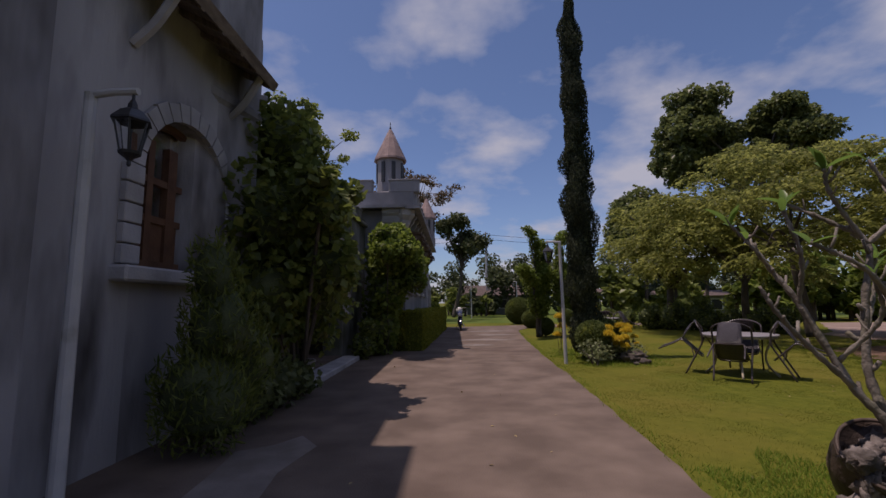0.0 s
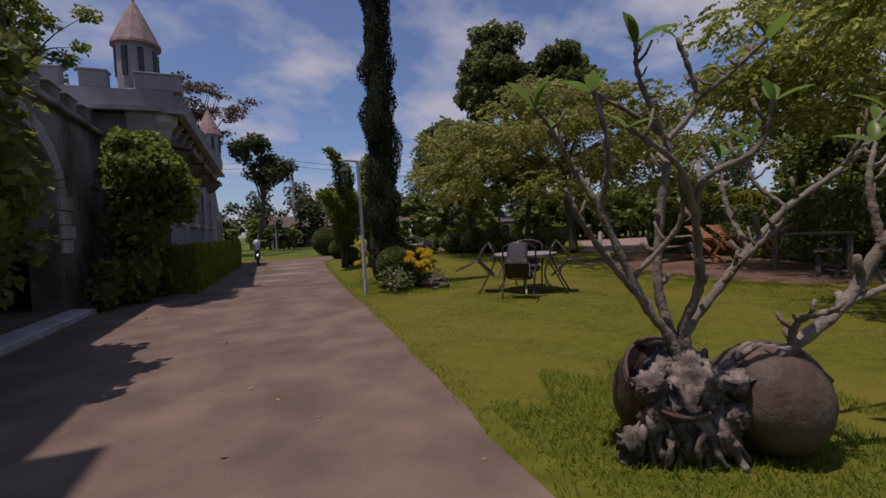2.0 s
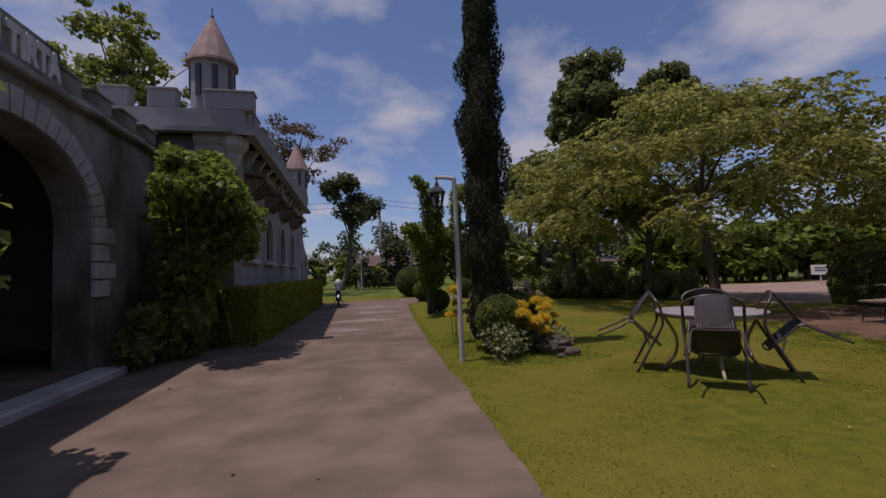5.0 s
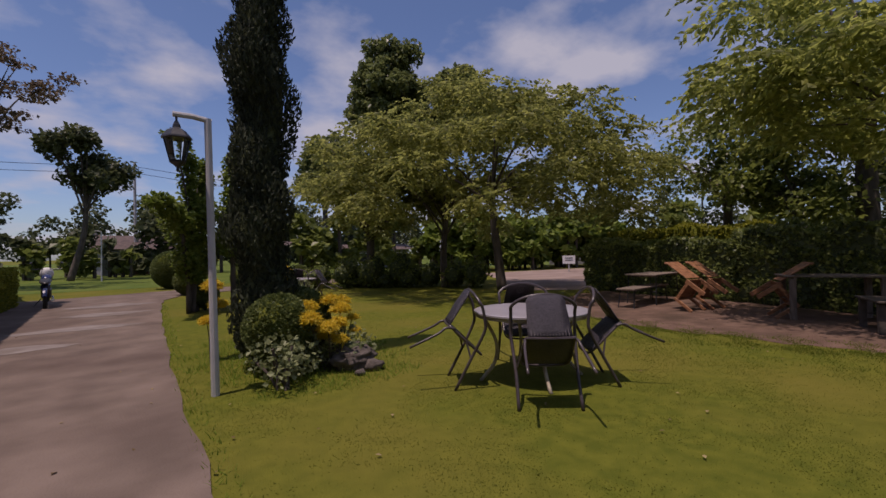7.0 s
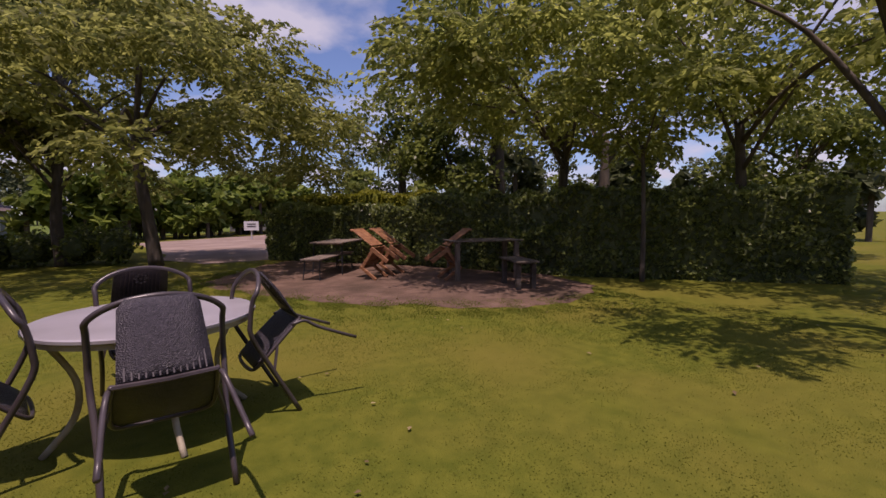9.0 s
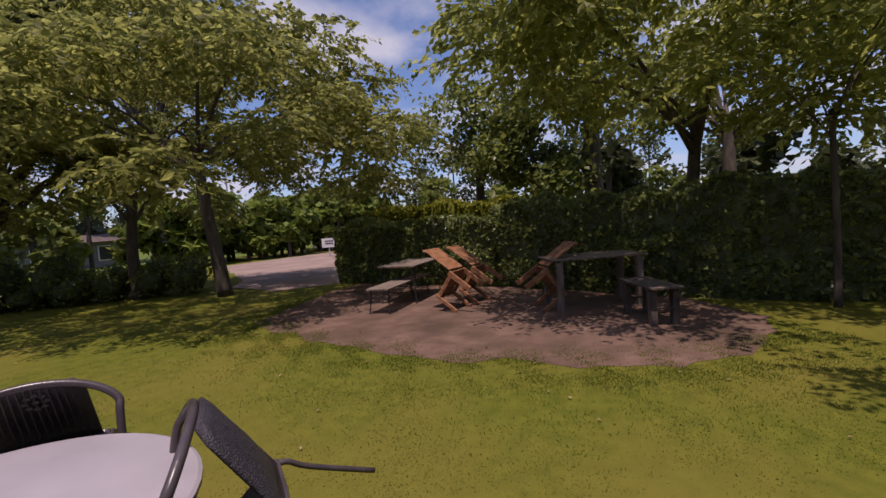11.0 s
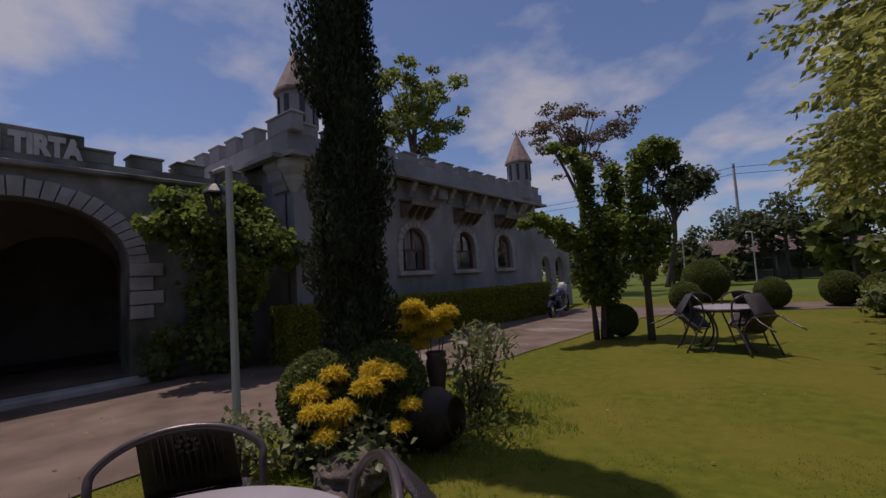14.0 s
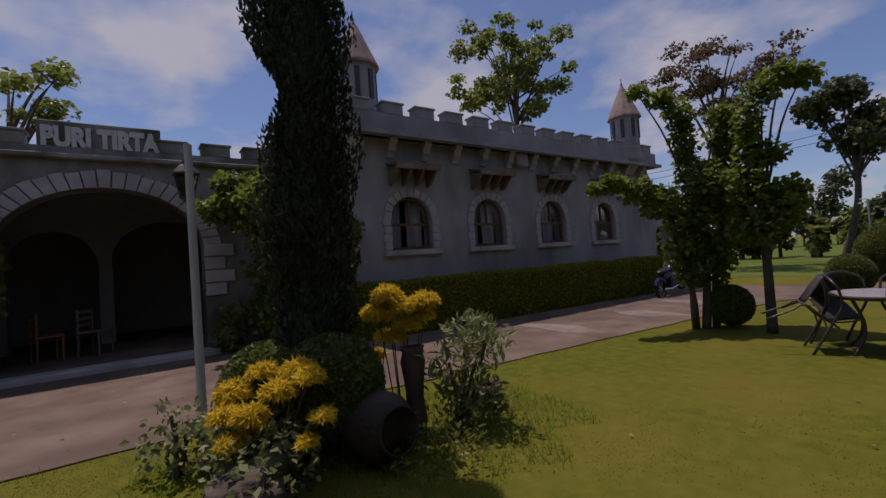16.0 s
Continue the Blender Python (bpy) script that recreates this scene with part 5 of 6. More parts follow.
# ---------- the slim cypress ----------
def cypress(base, H, label):
    t = thing("cypress_tree", pose(*base), label, "tree")
    part("trunk", tube(bmesh.new(), [(0, 0, 0), (0.03, 0, 1.5), (0, 0.02, 4), (0, 0, H - 0.6)], [0.09, 0.07, 0.05, 0.015], 8), M["bark"], t)
    def rad(z):
        k = z / H
        r = np.interp(k, [0, 0.03, 0.10, 0.28, 0.45, 0.55, 0.66, 0.75, 0.86, 0.95, 1.0], [0.08, 0.20, 0.30, 0.35, 0.32, 0.25, 0.29, 0.23, 0.20, 0.12, 0.02])
        return r * (1 + 0.16 * math.sin(z * 2.9) * math.sin(z * 1.3 + 1))
    bm = bmesh.new()
    rings = []
    for i in range(60):
        z = 0.12 + (H - 0.3) * i / 59
        ring = []
        for k in range(14):
            a = 2 * math.pi * k / 14
            r = rad(z) * (0.80 - 0.25 * min(1, z / 6)) * (1 + 0.5 * noise.noise(Vector((math.cos(a) * 1.2, math.sin(a) * 1.2, z * 1.5))))
            ring.append(bm.verts.new((r * math.cos(a), r * math.sin(a), z)))
        rings.append(ring)
    for a, b in zip(rings, rings[1:]):
        for k in range(14):
            bm.faces.new((a[k], a[(k + 1) % 14], b[(k + 1) % 14], b[k]))
    # dark filler body, coloured as the shaded depth of the cypress
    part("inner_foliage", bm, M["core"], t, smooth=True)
    n = 46000
    z = RNG.uniform(0.15, H, n)
    a = RNG.uniform(0, 2 * math.pi, n)
    rr = np.array([rad(q) for q in z])
    wob = np.array([noise.noise(Vector((math.cos(b) * 1.2, math.sin(b) * 1.2, q * 1.5))) for b, q in zip(a, z)])
    r = rr * (1 + 0.75 * wob) * RNG.uniform(0.6, 1.12, n)
    p = np.stack([r * np.cos(a), r * np.sin(a), z], 1)
    o = np.stack([np.cos(a) * 0.35, np.sin(a) * 0.35, np.full(n, 1.2)], 1)
    v, f = leaf_arrays(p, 0.07, -0.2, 0.2, o, 0.0)
    part("foliage", (v.tolist(), f.tolist()), M["L_cyp"], t)
cypress((3.36, 10.88, 0), 9.4, "tall slim dark green cypress standing at the lawn edge")

# ---------- bed round the cypress ----------
def topiary(base, r, label, trunk=0.12):
    t = thing("topiary_bush", pose(*base), label, "bush", "clipped round bushes")
    part("stem", tube(bmesh.new(), [(0, 0, 0), (0.01, 0, trunk + r)], 0.035, 6), M["bark"], t)
    # filler ball whose darker green stands for shade inside the bush
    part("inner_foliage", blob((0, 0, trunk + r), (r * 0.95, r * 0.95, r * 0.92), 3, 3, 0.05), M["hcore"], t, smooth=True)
    n = int(7000 * r * r / 0.12)
    d = RNG.normal(size=(n, 3)); d /= np.linalg.norm(d, axis=1)[:, None]
    p = d * r * RNG.uniform(0.93, 1.03, n)[:, None] + [0, 0, trunk + r]
    v, f = leaf_arrays(p, 0.035, 0, 0.45, d, 0.2)
    part("leaves", (v.tolist(), f.tolist()), M["L_topi"], t)
topiary((3.42, 10.45, 0), 0.38, "clipped round green bush under the cypress", 0.14)
topiary((3.76, 10.84, 0), 0.40, "larger clipped round green bush under the cypress", 0.14)


def golden_shrub(base, heads, label):
    """Thin stems that carry tufts of narrow yellow leaves."""
    t = thing("golden_shrub", pose(*base), label, "shrub", "golden shrubs")
    for i, (c, r) in enumerate(heads):
        b = (c[0] * 0.35 + 0.04 * math.cos(i * 2.1), c[1] * 0.35 + 0.04 * math.sin(i * 2.1), 0)
        part("stem", tube(bmesh.new(), curve_pts([b, (c[0] * 0.65, c[1] * 0.65, c[2] * 0.55), c], 8), 0.006, 5), M["bark"], t)
        r = r * 0.86
        n = int(1250 * (r / 0.14) ** 2)
        d = RNG.normal(size=(n, 3)); d[:, 2] = np.abs(d[:, 2]) * 0.8 - 0.15
        d /= np.linalg.norm(d, axis=1)[:, None]
        k = RNG.uniform(0.25, 1.0, n)[:, None]
        p = np.array(c) + d * r * k * [1, 1, 0.8]
        v, f = leaf_arrays(p, 0.080, 0.5, 0.085, d * 1.0, 0.1)
        part("leaf_tuft", (v.tolist(), f.tolist()), M["L_yel"], t, "tuft of narrow yellow leaves")
    return t
golden_shrub((3.96, 10.2, 0), [((-0.30, -0.05, 0.60), 0.16), ((-0.12, -0.14, 0.50), 0.13), ((-0.24, 0.14, 0.72), 0.13), ((0.06, -0.02, 0.52), 0.13), ((0.16, 0.14, 0.66), 0.14), ((0.10, 0.30, 0.76), 0.14), ((0.26, 0.32, 0.74), 0.12), ((0.02, -0.16, 0.36), 0.10), ((0.42, 0.34, 0.52), 0.085), ((-0.38, 0.04, 0.50), 0.12), ((0.40, 0.24, 0.38), 0.075), ((-0.08, 0.0, 0.40), 0.11)], "golden yellow shrub in front of the round bushes")
golden_shrub((3.77, 11.45, 0), [((-0.12, -0.02, 1.16), 0.17), ((-0.02, 0.08, 1.05), 0.17), ((0.10, 0.24, 1.10), 0.15), ((-0.15, -0.10, 1.00), 0.16), ((0.0, 0.1, 0.90), 0.15), ((0.04, 0.22, 0.97), 0.14), ((-0.08, 0.0, 0.80), 0.12)], "taller golden yellow shrub behind the cypress")
golden_shrub((2.95, 11.6, 0), [((0.0, 0.0, 0.95), 0.14), ((0.08, 0.1, 0.7), 0.13), ((-0.06, 0.05, 0.5), 0.12)], "small golden yellow shrub behind the cypress")
shrub("variegated_shrub", (4.03, 11.87, 0), "loose shrub with narrow pale-edged leaves", [((0, 0, 0.55), 0.32), ((0.2, 0.15, 0.75), 0.28), ((-0.12, 0.25, 0.8), 0.25), ((0.05, 0.1, 0.3), 0.3)], 2400, 0.11, M["L_pale"], 8, core=0, width=0.16, droop=-0.3)
shrub("weedy_shrub", (3.25, 9.8, 0), "thin grey-green weedy shrub at the bed's edge", [((0, 0, 0.42), 0.22), ((-0.15, 0.12, 0.30), 0.22), ((0.15, 0.1, 0.25), 0.25), ((-0.05, -0.12, 0.22), 0.2)], 1700, 0.06, M["L_pale"], 6, core=0, width=0.4)
shrub("dark_undergrowth", (4.15, 10.45, 0), "dark leafy undergrowth below the bushes", [((0, -0.2, 0.24), (0.4, 0.35, 0.26)), ((-0.45, -0.1, 0.24), (0.4, 0.35, 0.28)), ((-0.7, -0.35, 0.2), (0.3, 0.3, 0.22))], 2600, 0.06, M["L_pale"], 5, core=0.35)
shrub("bed_plants", (4.15, 11.75, 0), "low ragged green plants on the shaded side of the bed", [((0, 0, 0.14), (0.45, 0.5, 0.16)), ((0.35, -0.45, 0.12), (0.4, 0.4, 0.13)), ((-0.25, 0.45, 0.14), (0.4, 0.4, 0.15))], 2600, 0.06, M["L_mid"], 4, core=0, droop=-0.4, width=0.2)

def jar_bm(prof, seg=28):
    return lathe(bmesh.new(), prof, seg)
def jar_rim(r, z, t=0.012):
    """Rolled lip round the mouth of a jar."""
    return lathe(bmesh.new(), [(r + t * math.cos(a), z + t * math.sin(a)) for a in (2 * math.pi * k / 8 for k in range(9))], 32)
# its clay colour carries the cypress shade
pot1 = thing("clay_jar", pose(4.15, 11.03, 0.265, 84, 0, 98), "clay jar lying on its side with open mouth, coloured darker for the cypress shade", "jar")
part("jar_body", jar_bm([(0.11, -0.30), (0.21, -0.22), (0.262, -0.04), (0.25, 0.10), (0.19, 0.20), (0.165, 0.23), (0.172, 0.255), (0.152, 0.255), (0.145, 0.21), (0.22, 0.08), (0.22, -0.08), (0.05, -0.24)]), M["shadejar"], pot1, smooth=True)
part("rim", jar_rim(0.163, 0.258), M["shadejar"], pot1, "", True)
pot2 = thing("clay_pot", pose(3.79, 12.39, 0), "small round clay pot with thick rim beside the bed", "pot")
part("pot_body", jar_bm([(0.09, 0), (0.15, 0.05), (0.17, 0.12), (0.14, 0.18), (0.155, 0.20), (0.155, 0.225), (0.125, 0.225), (0.12, 0.17), (0.13, 0.1), (0.03, 0.05)]), M["jar"], pot2, smooth=True)
pot3 = thing("clay_urn", pose(3.82, 11.55, 0), "tall dark clay urn among the shrubs", "urn")
part("urn_body", jar_bm([(0.08, 0), (0.10, 0.1), (0.075, 0.3), (0.09, 0.45), (0.11, 0.6), (0.09, 0.68), (0.11, 0.73), (0.08, 0.73), (0.07, 0.66), (0.04, 0.5)]), M["jar"], pot3, smooth=True)
st = thing("stump_planter", pose(4.16, 10.10, 0), "weathered hollow stump lying in front of the golden shrub", "stump")
bm = blob((0, 0, 0.12), (0.27, 0.23, 0.15), 5, 4, 0.13, 3.0)
part("stump_body", bm, M["rock"], st, smooth=True)
# no real hole: a dark-coloured lump gives the hollow's shade
part("hollow", blob((0.02, 0.0, 0.245), (0.12, 0.09, 0.045), 8, 3, 0.1), M["core"], st, "dark lump standing in for the shaded hollow", True)
for k in range(2):
    a = 4.9 + k * 0.55
    sx, sy = 4.0 + 0.45 * math.cos(a), 10.15 + 0.40 * math.sin(a)
    r = 0.05 + 0.015 * ((k * 7) % 4)
    s_ = thing("edge_stone", pose(sx, sy, 0), "rough grey stone edging the planting bed", "stone", "bed edging stones")
    part("stone_body", blob((0, 0, r * 0.6), (r * 1.3, r, r * 0.75), k, 2, 0.2), M["rock"], s_, smooth=True)

# ---------- frangipani with its jars ----------
fr = thing("frangipani_tree", pose(2.95, 2.95, 0), "bare-branched frangipani with few long leaves and gnarled roots over a jar", "tree")
g = random.Random(11)
tips = []
def limb(pts, r0, r1, tip=True):
    """One knobbly branch with short spurs."""
    cp = curve_pts([Vector(p) for p in pts], 8 * len(pts))
    r0, r1 = r0 * 0.84, r1 * 0.92
    rad = [r0 + (r1 - r0) * k / (len(cp) - 1) + 0.0035 * math.sin(k * 1.9 + r0 * 900) for k in range(len(cp))]
    bm = tube(bmesh.new(), cp, rad, 8)
    for k in range(len(cp) // 3, len(cp) - 2, 4):
        d = Vector((g.uniform(-1, 1), g.uniform(-1, 1), g.uniform(0.2, 1.0))).normalized()
        L = g.uniform(0.03, 0.12)
        p = Vector(cp[k])
        tube(bm, [p, p + d * L * 0.6, p + d * L + Vector((0, 0, L * 0.3))], [rad[k] * 0.7, rad[k] * 0.62, rad[k] * 0.55], 6)
    part("branch", bm, M["palebark"], fr, "pale grey knobbly branch", True)
    if tip:
        tips.append((Vector(cp[-1]), (Vector(cp[-1]) - Vector(cp[-3])).normalized()))
limb([(-0.10, 0.02, 0.45), (-0.15, 0.05, 0.63), (-0.27, 0.11, 0.83), (-0.44, 0.21, 1.30), (-0.54, 0.29, 1.53), (-0.62, 0.37, 1.75)], 0.036, 0.013)
limb([(-0.25, 0.10, 0.80), (-0.50, 0.07, 1.03), (-0.69, 0.05, 1.24), (-0.78, 0.06, 1.41)], 0.024, 0.012)
limb([(-0.44, 0.21, 1.30), (-0.47, 0.11, 1.60), (-0.55, 0.11, 1.89)], 0.018, 0.012)
limb([(-0.08, 0.04, 0.45), (-0.11, 0.07, 0.63), (-0.13, 0.13, 0.89), (-0.08, 0.15, 1.30), (0.0, 0.17, 1.67), (-0.13, 0.26, 1.83), (-0.30, 0.42, 2.0)], 0.038, 0.012)
limb([(0.0, 0.17, 1.67), (0.12, 0.08, 1.88), (0.01, 0.10, 2.21)], 0.021, 0.012)
limb([(0.12, 0.08, 1.88), (0.17, -0.06, 1.97), (0.26, -0.20, 2.11)], 0.018, 0.012)
limb([(0.0, 0.17, 1.67), (-0.19, 0.17, 2.0), (-0.24, 0.14, 2.17)], 0.018, 0.012)
limb([(-0.04, 0.0, 0.45), (-0.08, 0.03, 0.64), (-0.06, -0.06, 0.91), (-0.13, -0.10, 1.26), (-0.14, -0.16, 1.43), (0.04, -0.28, 1.55), (0.07, -0.34, 1.76)], 0.034, 0.012)
limb([(-0.13, -0.10, 1.26), (-0.36, -0.19, 1.49), (-0.62, -0.16, 1.65)], 0.020, 0.012)
limb([(0.0, 0.0, 0.45), (-0.06, 0.02, 0.64), (0.20, 0.0, 0.89), (0.38, -0.02, 1.06), (0.63, -0.07, 1.28), (1.02, -0.14, 1.50), (1.31, -0.19, 1.72)], 0.034, 0.013)
limb([(0.63, -0.07, 1.28), (0.56, 0.07, 1.45), (0.60, 0.11, 1.67)], 0.018, 0.012)
limb([(0.38, -0.02, 1.06), (0.46, 0.16, 1.32), (0.52, 0.24, 1.61)], 0.020, 0.012)
limb([(-0.54, 0.29, 1.53), (-0.70, 0.20, 1.66), (-0.82, 0.22, 1.82)], 0.013, 0.010)
limb([(-0.10, 0.15, 1.10), (0.10, 0.28, 1.36), (0.16, 0.30, 1.60)], 0.018, 0.011)
limb([(-0.30, 0.13, 0.95), (-0.18, -0.05, 1.22), (-0.26, -0.12, 1.46)], 0.018, 0.011)
limb([(0.20, 0.0, 0.89), (0.22, -0.16, 1.08), (0.32, -0.24, 1.22)], 0.017, 0.011, False)
limb([(1.02, -0.14, 1.50), (1.0, -0.25, 1.66), (1.12, -0.3, 1.80)], 0.016, 0.011)
# the thick low limb that swings out over the big jar
limb([(-0.05, 0.0, 0.36), (0.10, -0.10, 0.36), (0.37, -0.23, 0.56), (0.61, -0.34, 0.78), (0.77, -0.42, 1.07), (0.89, -0.50, 1.27)], 0.050, 0.026, False)
limb([(0.37, -0.23, 0.56), (0.35, -0.28, 0.71), (0.50, -0.38, 0.77)], 0.026, 0.016, False)
limb([(0.77, -0.42, 1.07), (0.77, -0.37, 1.38), (0.87, -0.35, 1.60)], 0.026, 0.013)
limb([(0.89, -0.50, 1.27), (1.02, -0.48, 1.42), (1.05, -0.55, 1.70)], 0.024, 0.012)
limb([(0.61, -0.34, 0.78), (0.84, -0.50, 0.91), (0.92, -0.63, 1.05)], 0.024, 0.013)
# knotted roots down the front of the broken jar and over the big one
for k in range(34):
    u = g.random()
    foot = Vector((-0.45 + 0.54 * u + g.uniform(-0.03, 0.03), 0.12 - 0.32 * u + g.uniform(-0.06, 0.03), 0.0))
    top_ = Vector((-0.24 + 0.20 * u, 0.08 - 0.08 * u, 0.50 - 0.12 * g.random()))
    pts = [top_]
    for q in (0.3, 0.55, 0.8):
        pts.append(top_.lerp(foot, q) + Vector((g.uniform(-0.09, 0.04), -0.11 * math.sin(q * 3.1) * g.random(), g.uniform(-0.05, 0.05))))
    pts.append(foot)
    cp = curve_pts(pts, 16)
    r_ = g.uniform(0.014, 0.034)
    part("root", tube(bmesh.new(), cp, [r_ * (1.1 - 0.5 * n_ / len(cp) + 0.22 * math.sin(n_ * 1.7 + k)) for n_ in range(len(cp))], 7), M["root"], fr, "gnarled grey root", True)
for k in range(5):
    pts = [(0.0, -0.05, 0.42), (0.12 + 0.04 * k, -0.09 - 0.02 * k, 0.50 + 0.02 * (k % 2)), (0.25 + 0.05 * k, -0.10 - 0.03 * k, 0.57 - 0.01 * k), (0.30 + 0.06 * k, -0.16 - 0.04 * k, 0.50 - 0.03 * k)]
    part("root", tube(bmesh.new(), curve_pts(pts, 12), 0.014 + 0.003 * (k % 3), 6), M["root"], fr, "gnarled grey root", True)
for k in range(14):
    u = g.random()
    part("root_knot", blob((-0.42 + 0.50 * u, 0.06 - 0.24 * u, g.uniform(0.05, 0.42)), (g.uniform(0.05, 0.10), g.uniform(0.05, 0.08), g.uniform(0.05, 0.10)), k, 3, 0.35, 3.0), M["root"], fr, "", True)
for k in range(7):
    a_ = k * 0.9
    part("root_knot", blob((-0.14 + 0.10 * math.cos(a_), 0.05 + 0.05 * math.sin(a_), 0.40 + 0.07 * math.sin(a_ * 1.3)), (0.09, 0.07, 0.08), k + 20, 3, 0.35, 3.0), M["root"], fr, "", True)
part("stump", blob((-0.06, -0.02, 0.24), (0.17, 0.12, 0.30), 9, 4, 0.16, 5.0), M["root"], fr, "", True)
def big_leaf(L, W):
    bm2 = bmesh.new()
    n = 8
    rows = []
    for k in range(n + 1):
        t_ = k / n
        w = W * math.sin(math.pi * min(1, t_ * 0.97 + 0.03)) ** 0.7
        z = -0.25 * L * t_ * t_ + 0.08 * L * t_
        rows.append([bm2.verts.new((t_ * L, -w, z + w * 0.35)), bm2.verts.new((t_ * L, 0, z)), bm2.verts.new((t_ * L, w, z + w * 0.35))])
    for a_, b_ in zip(rows, rows[1:]):
        for j in range(2):
            bm2.faces.new((a_[j], b_[j], b_[j + 1], a_[j + 1]))
    return bm2
leaf_src = None
tips.sort(key=lambda e: -e[0].z)
for i, (p, v) in enumerate(tips[:17]):
    for k in range(2 + (i * 3) % 4):
        ang = k * 2.2 + i
        m_ = Matrix.Translation(p - Vector((0, 0, 0.01))) @ Matrix.Rotation(ang, 4, "Z") @ Matrix.Rotation(radians(-25 - 22 * ((i + k) % 3)), 4, "Y") @ Matrix.Scale(0.62 + 0.11 * ((i + k) % 4), 4)
        if leaf_src is None:
            leaf_src = part("leaf", big_leaf(0.21, 0.035), M["L_plum"], fr, "long bright green leaf", True)
            leaf_src.matrix_basis = m_
        else:
            share("leaf", leaf_src, fr, m_)
jr = thing("clay_jar", pose(3.29, 2.82, 0.275, 62, 0, 118), "big round dark clay jar lying on the grass by the frangipani", "jar")
part("jar_body", jar_bm([(0.02, -0.27), (0.12, -0.26), (0.21, -0.21), (0.27, -0.11), (0.29, 0.0), (0.275, 0.10), (0.22, 0.20), (0.15, 0.25), (0.15, 0.28), (0.125, 0.28), (0.11, 0.24), (0.04, 0.15)], 40), M["jar"], jr, smooth=True)
part("rim", jar_rim(0.138, 0.284), M["jar"], jr, "", True)
jr2 = thing("clay_jar", pose(2.84, 3.12, 0.265, 42, 0, -19), "broken dark clay jar that holds the frangipani roots", "jar")
part("jar_body", jar_bm([(0.03, -0.27), (0.12, -0.25), (0.20, -0.14), (0.245, 0.0), (0.25, 0.10), (0.235, 0.18), (0.245, 0.20), (0.245, 0.22), (0.22, 0.22), (0.21, 0.16), (0.20, 0.0), (0.05, -0.12)], 32), M["jar"], jr2, smooth=True)
part("rim", jar_rim(0.233, 0.224), M["jar"], jr2, "", True)

# ---------- the leafy topiary pair near the driveway bend ----------
def column_tree(base, label, pts, lumps, per=4200):
    return tree("small_tree", base, label, (pts, [0.075, 0.06, 0.05]), lumps, per, 0.10, M["L_bright"], M["bark"], 10, droop=0.2, width=0.42, shell=0.4)
def arm(l, z, r, h, d=0.0):
    """A lump of leaves l metres along the pair's line, d metres across it."""
    return ((0.44 * l + 0.72 * d, 0.72 * l - 0.44 * d, 0.84 * z), (0.88 * r, 0.88 * r, 0.88 * h))
column_tree((3.55, 17.5, 0), "small leafy tree with spreading bright green arms", [(0, 0, 0), (0.05, 0.05, 1.0), (0.05, 0.05, 2.2)], [arm(-0.2, 1.15, 0.30, 0.34), arm(0.2, 1.1, 0.26, 0.3, 0.15), arm(-0.3, 1.6, 0.42, 0.42), arm(0.25, 1.5, 0.36, 0.40, 0.2), arm(-0.1, 2.3, 0.55, 0.5), arm(-0.75, 2.6, 0.45, 0.34), arm(-1.25, 2.85, 0.38, 0.26), arm(-1.7, 3.05, 0.32, 0.20), arm(-2.05, 2.95, 0.22, 0.14), arm(0.45, 2.6, 0.48, 0.5), arm(-0.1, 3.2, 0.28, 0.42), arm(-0.15, 3.8, 0.26, 0.40), arm(-0.2, 4.35, 0.30, 0.34), arm(-0.6, 4.7, 0.28, 0.18), arm(-1.05, 4.85, 0.24, 0.14), arm(0.7, 3.3, 0.34, 0.45), arm(0.75, 3.9, 0.36, 0.42), arm(0.7, 4.3, 0.28, 0.26), arm(0.0, 2.9, 0.4, 0.4, 0.4)], 4200)
for q in (-1, 1):
    for tr in [o for o in bpy.data.objects if o.name == "small_tree"]:
        part("side_stem", tube(bmesh.new(), curve_pts([(0.10 * q, 0.14 * q, 0), (0.12 * q, 0.18 * q, 0.8), (0.25 * q, 0.40 * q, 1.9)], 8), [0.065] * 3 + [0.05] * 6, 7), M["bark"], tr, "", True)
column_tree((4.48, 17.55, 0), "slim leafy tree with a bare lower trunk and arching arms", [(0, 0, 0), (0.0, 0.02, 1.2), (0.02, 0, 2.3)], [arm(-0.1, 2.0, 0.45, 0.42), arm(0.25, 2.3, 0.48, 0.45), arm(-0.25, 2.7, 0.38, 0.42), arm(0.55, 2.55, 0.34, 0.3), arm(-0.15, 3.3, 0.26, 0.42), arm(-0.1, 3.9, 0.26, 0.40), arm(0.2, 4.45, 0.30, 0.28), arm(0.6, 4.75, 0.32, 0.24), arm(1.0, 4.7, 0.34, 0.24), arm(0.25, 3.3, 0.30, 0.26)], 4200)
topiary((3.85, 17.75, 0), 0.33, "round dark clipped bush at the foot of the leafy tree", 0.05)

for i, (x, y, r) in enumerate([(4.2, 23.2, 0.46), (6.3, 24.4, 0.46), (7.9, 25.2, 0.5), (8.7, 24.6, 0.45), (9.5, 24.2, 0.42), (10.3, 23.6, 0.4), (4.2, 27.5, 0.8)]):
    topiary((x, y, 0), r, "round dark clipped bush at the far lawn edge", 0.02)

# ---------- big trees ----------
big = []
for k in range(46):
    a, q = k * 2.399, math.sqrt((k + 0.5) / 46)
    rad_ = 4.7 * q
    zt = 3.9 + 2.4 * (1 - q ** 2) + 0.5 * math.sin(k * 1.7)
    big.append(((-0.5 + rad_ * math.cos(a), 0.0 + rad_ * math.sin(a), zt), (1.15, 1.15, 0.34)))
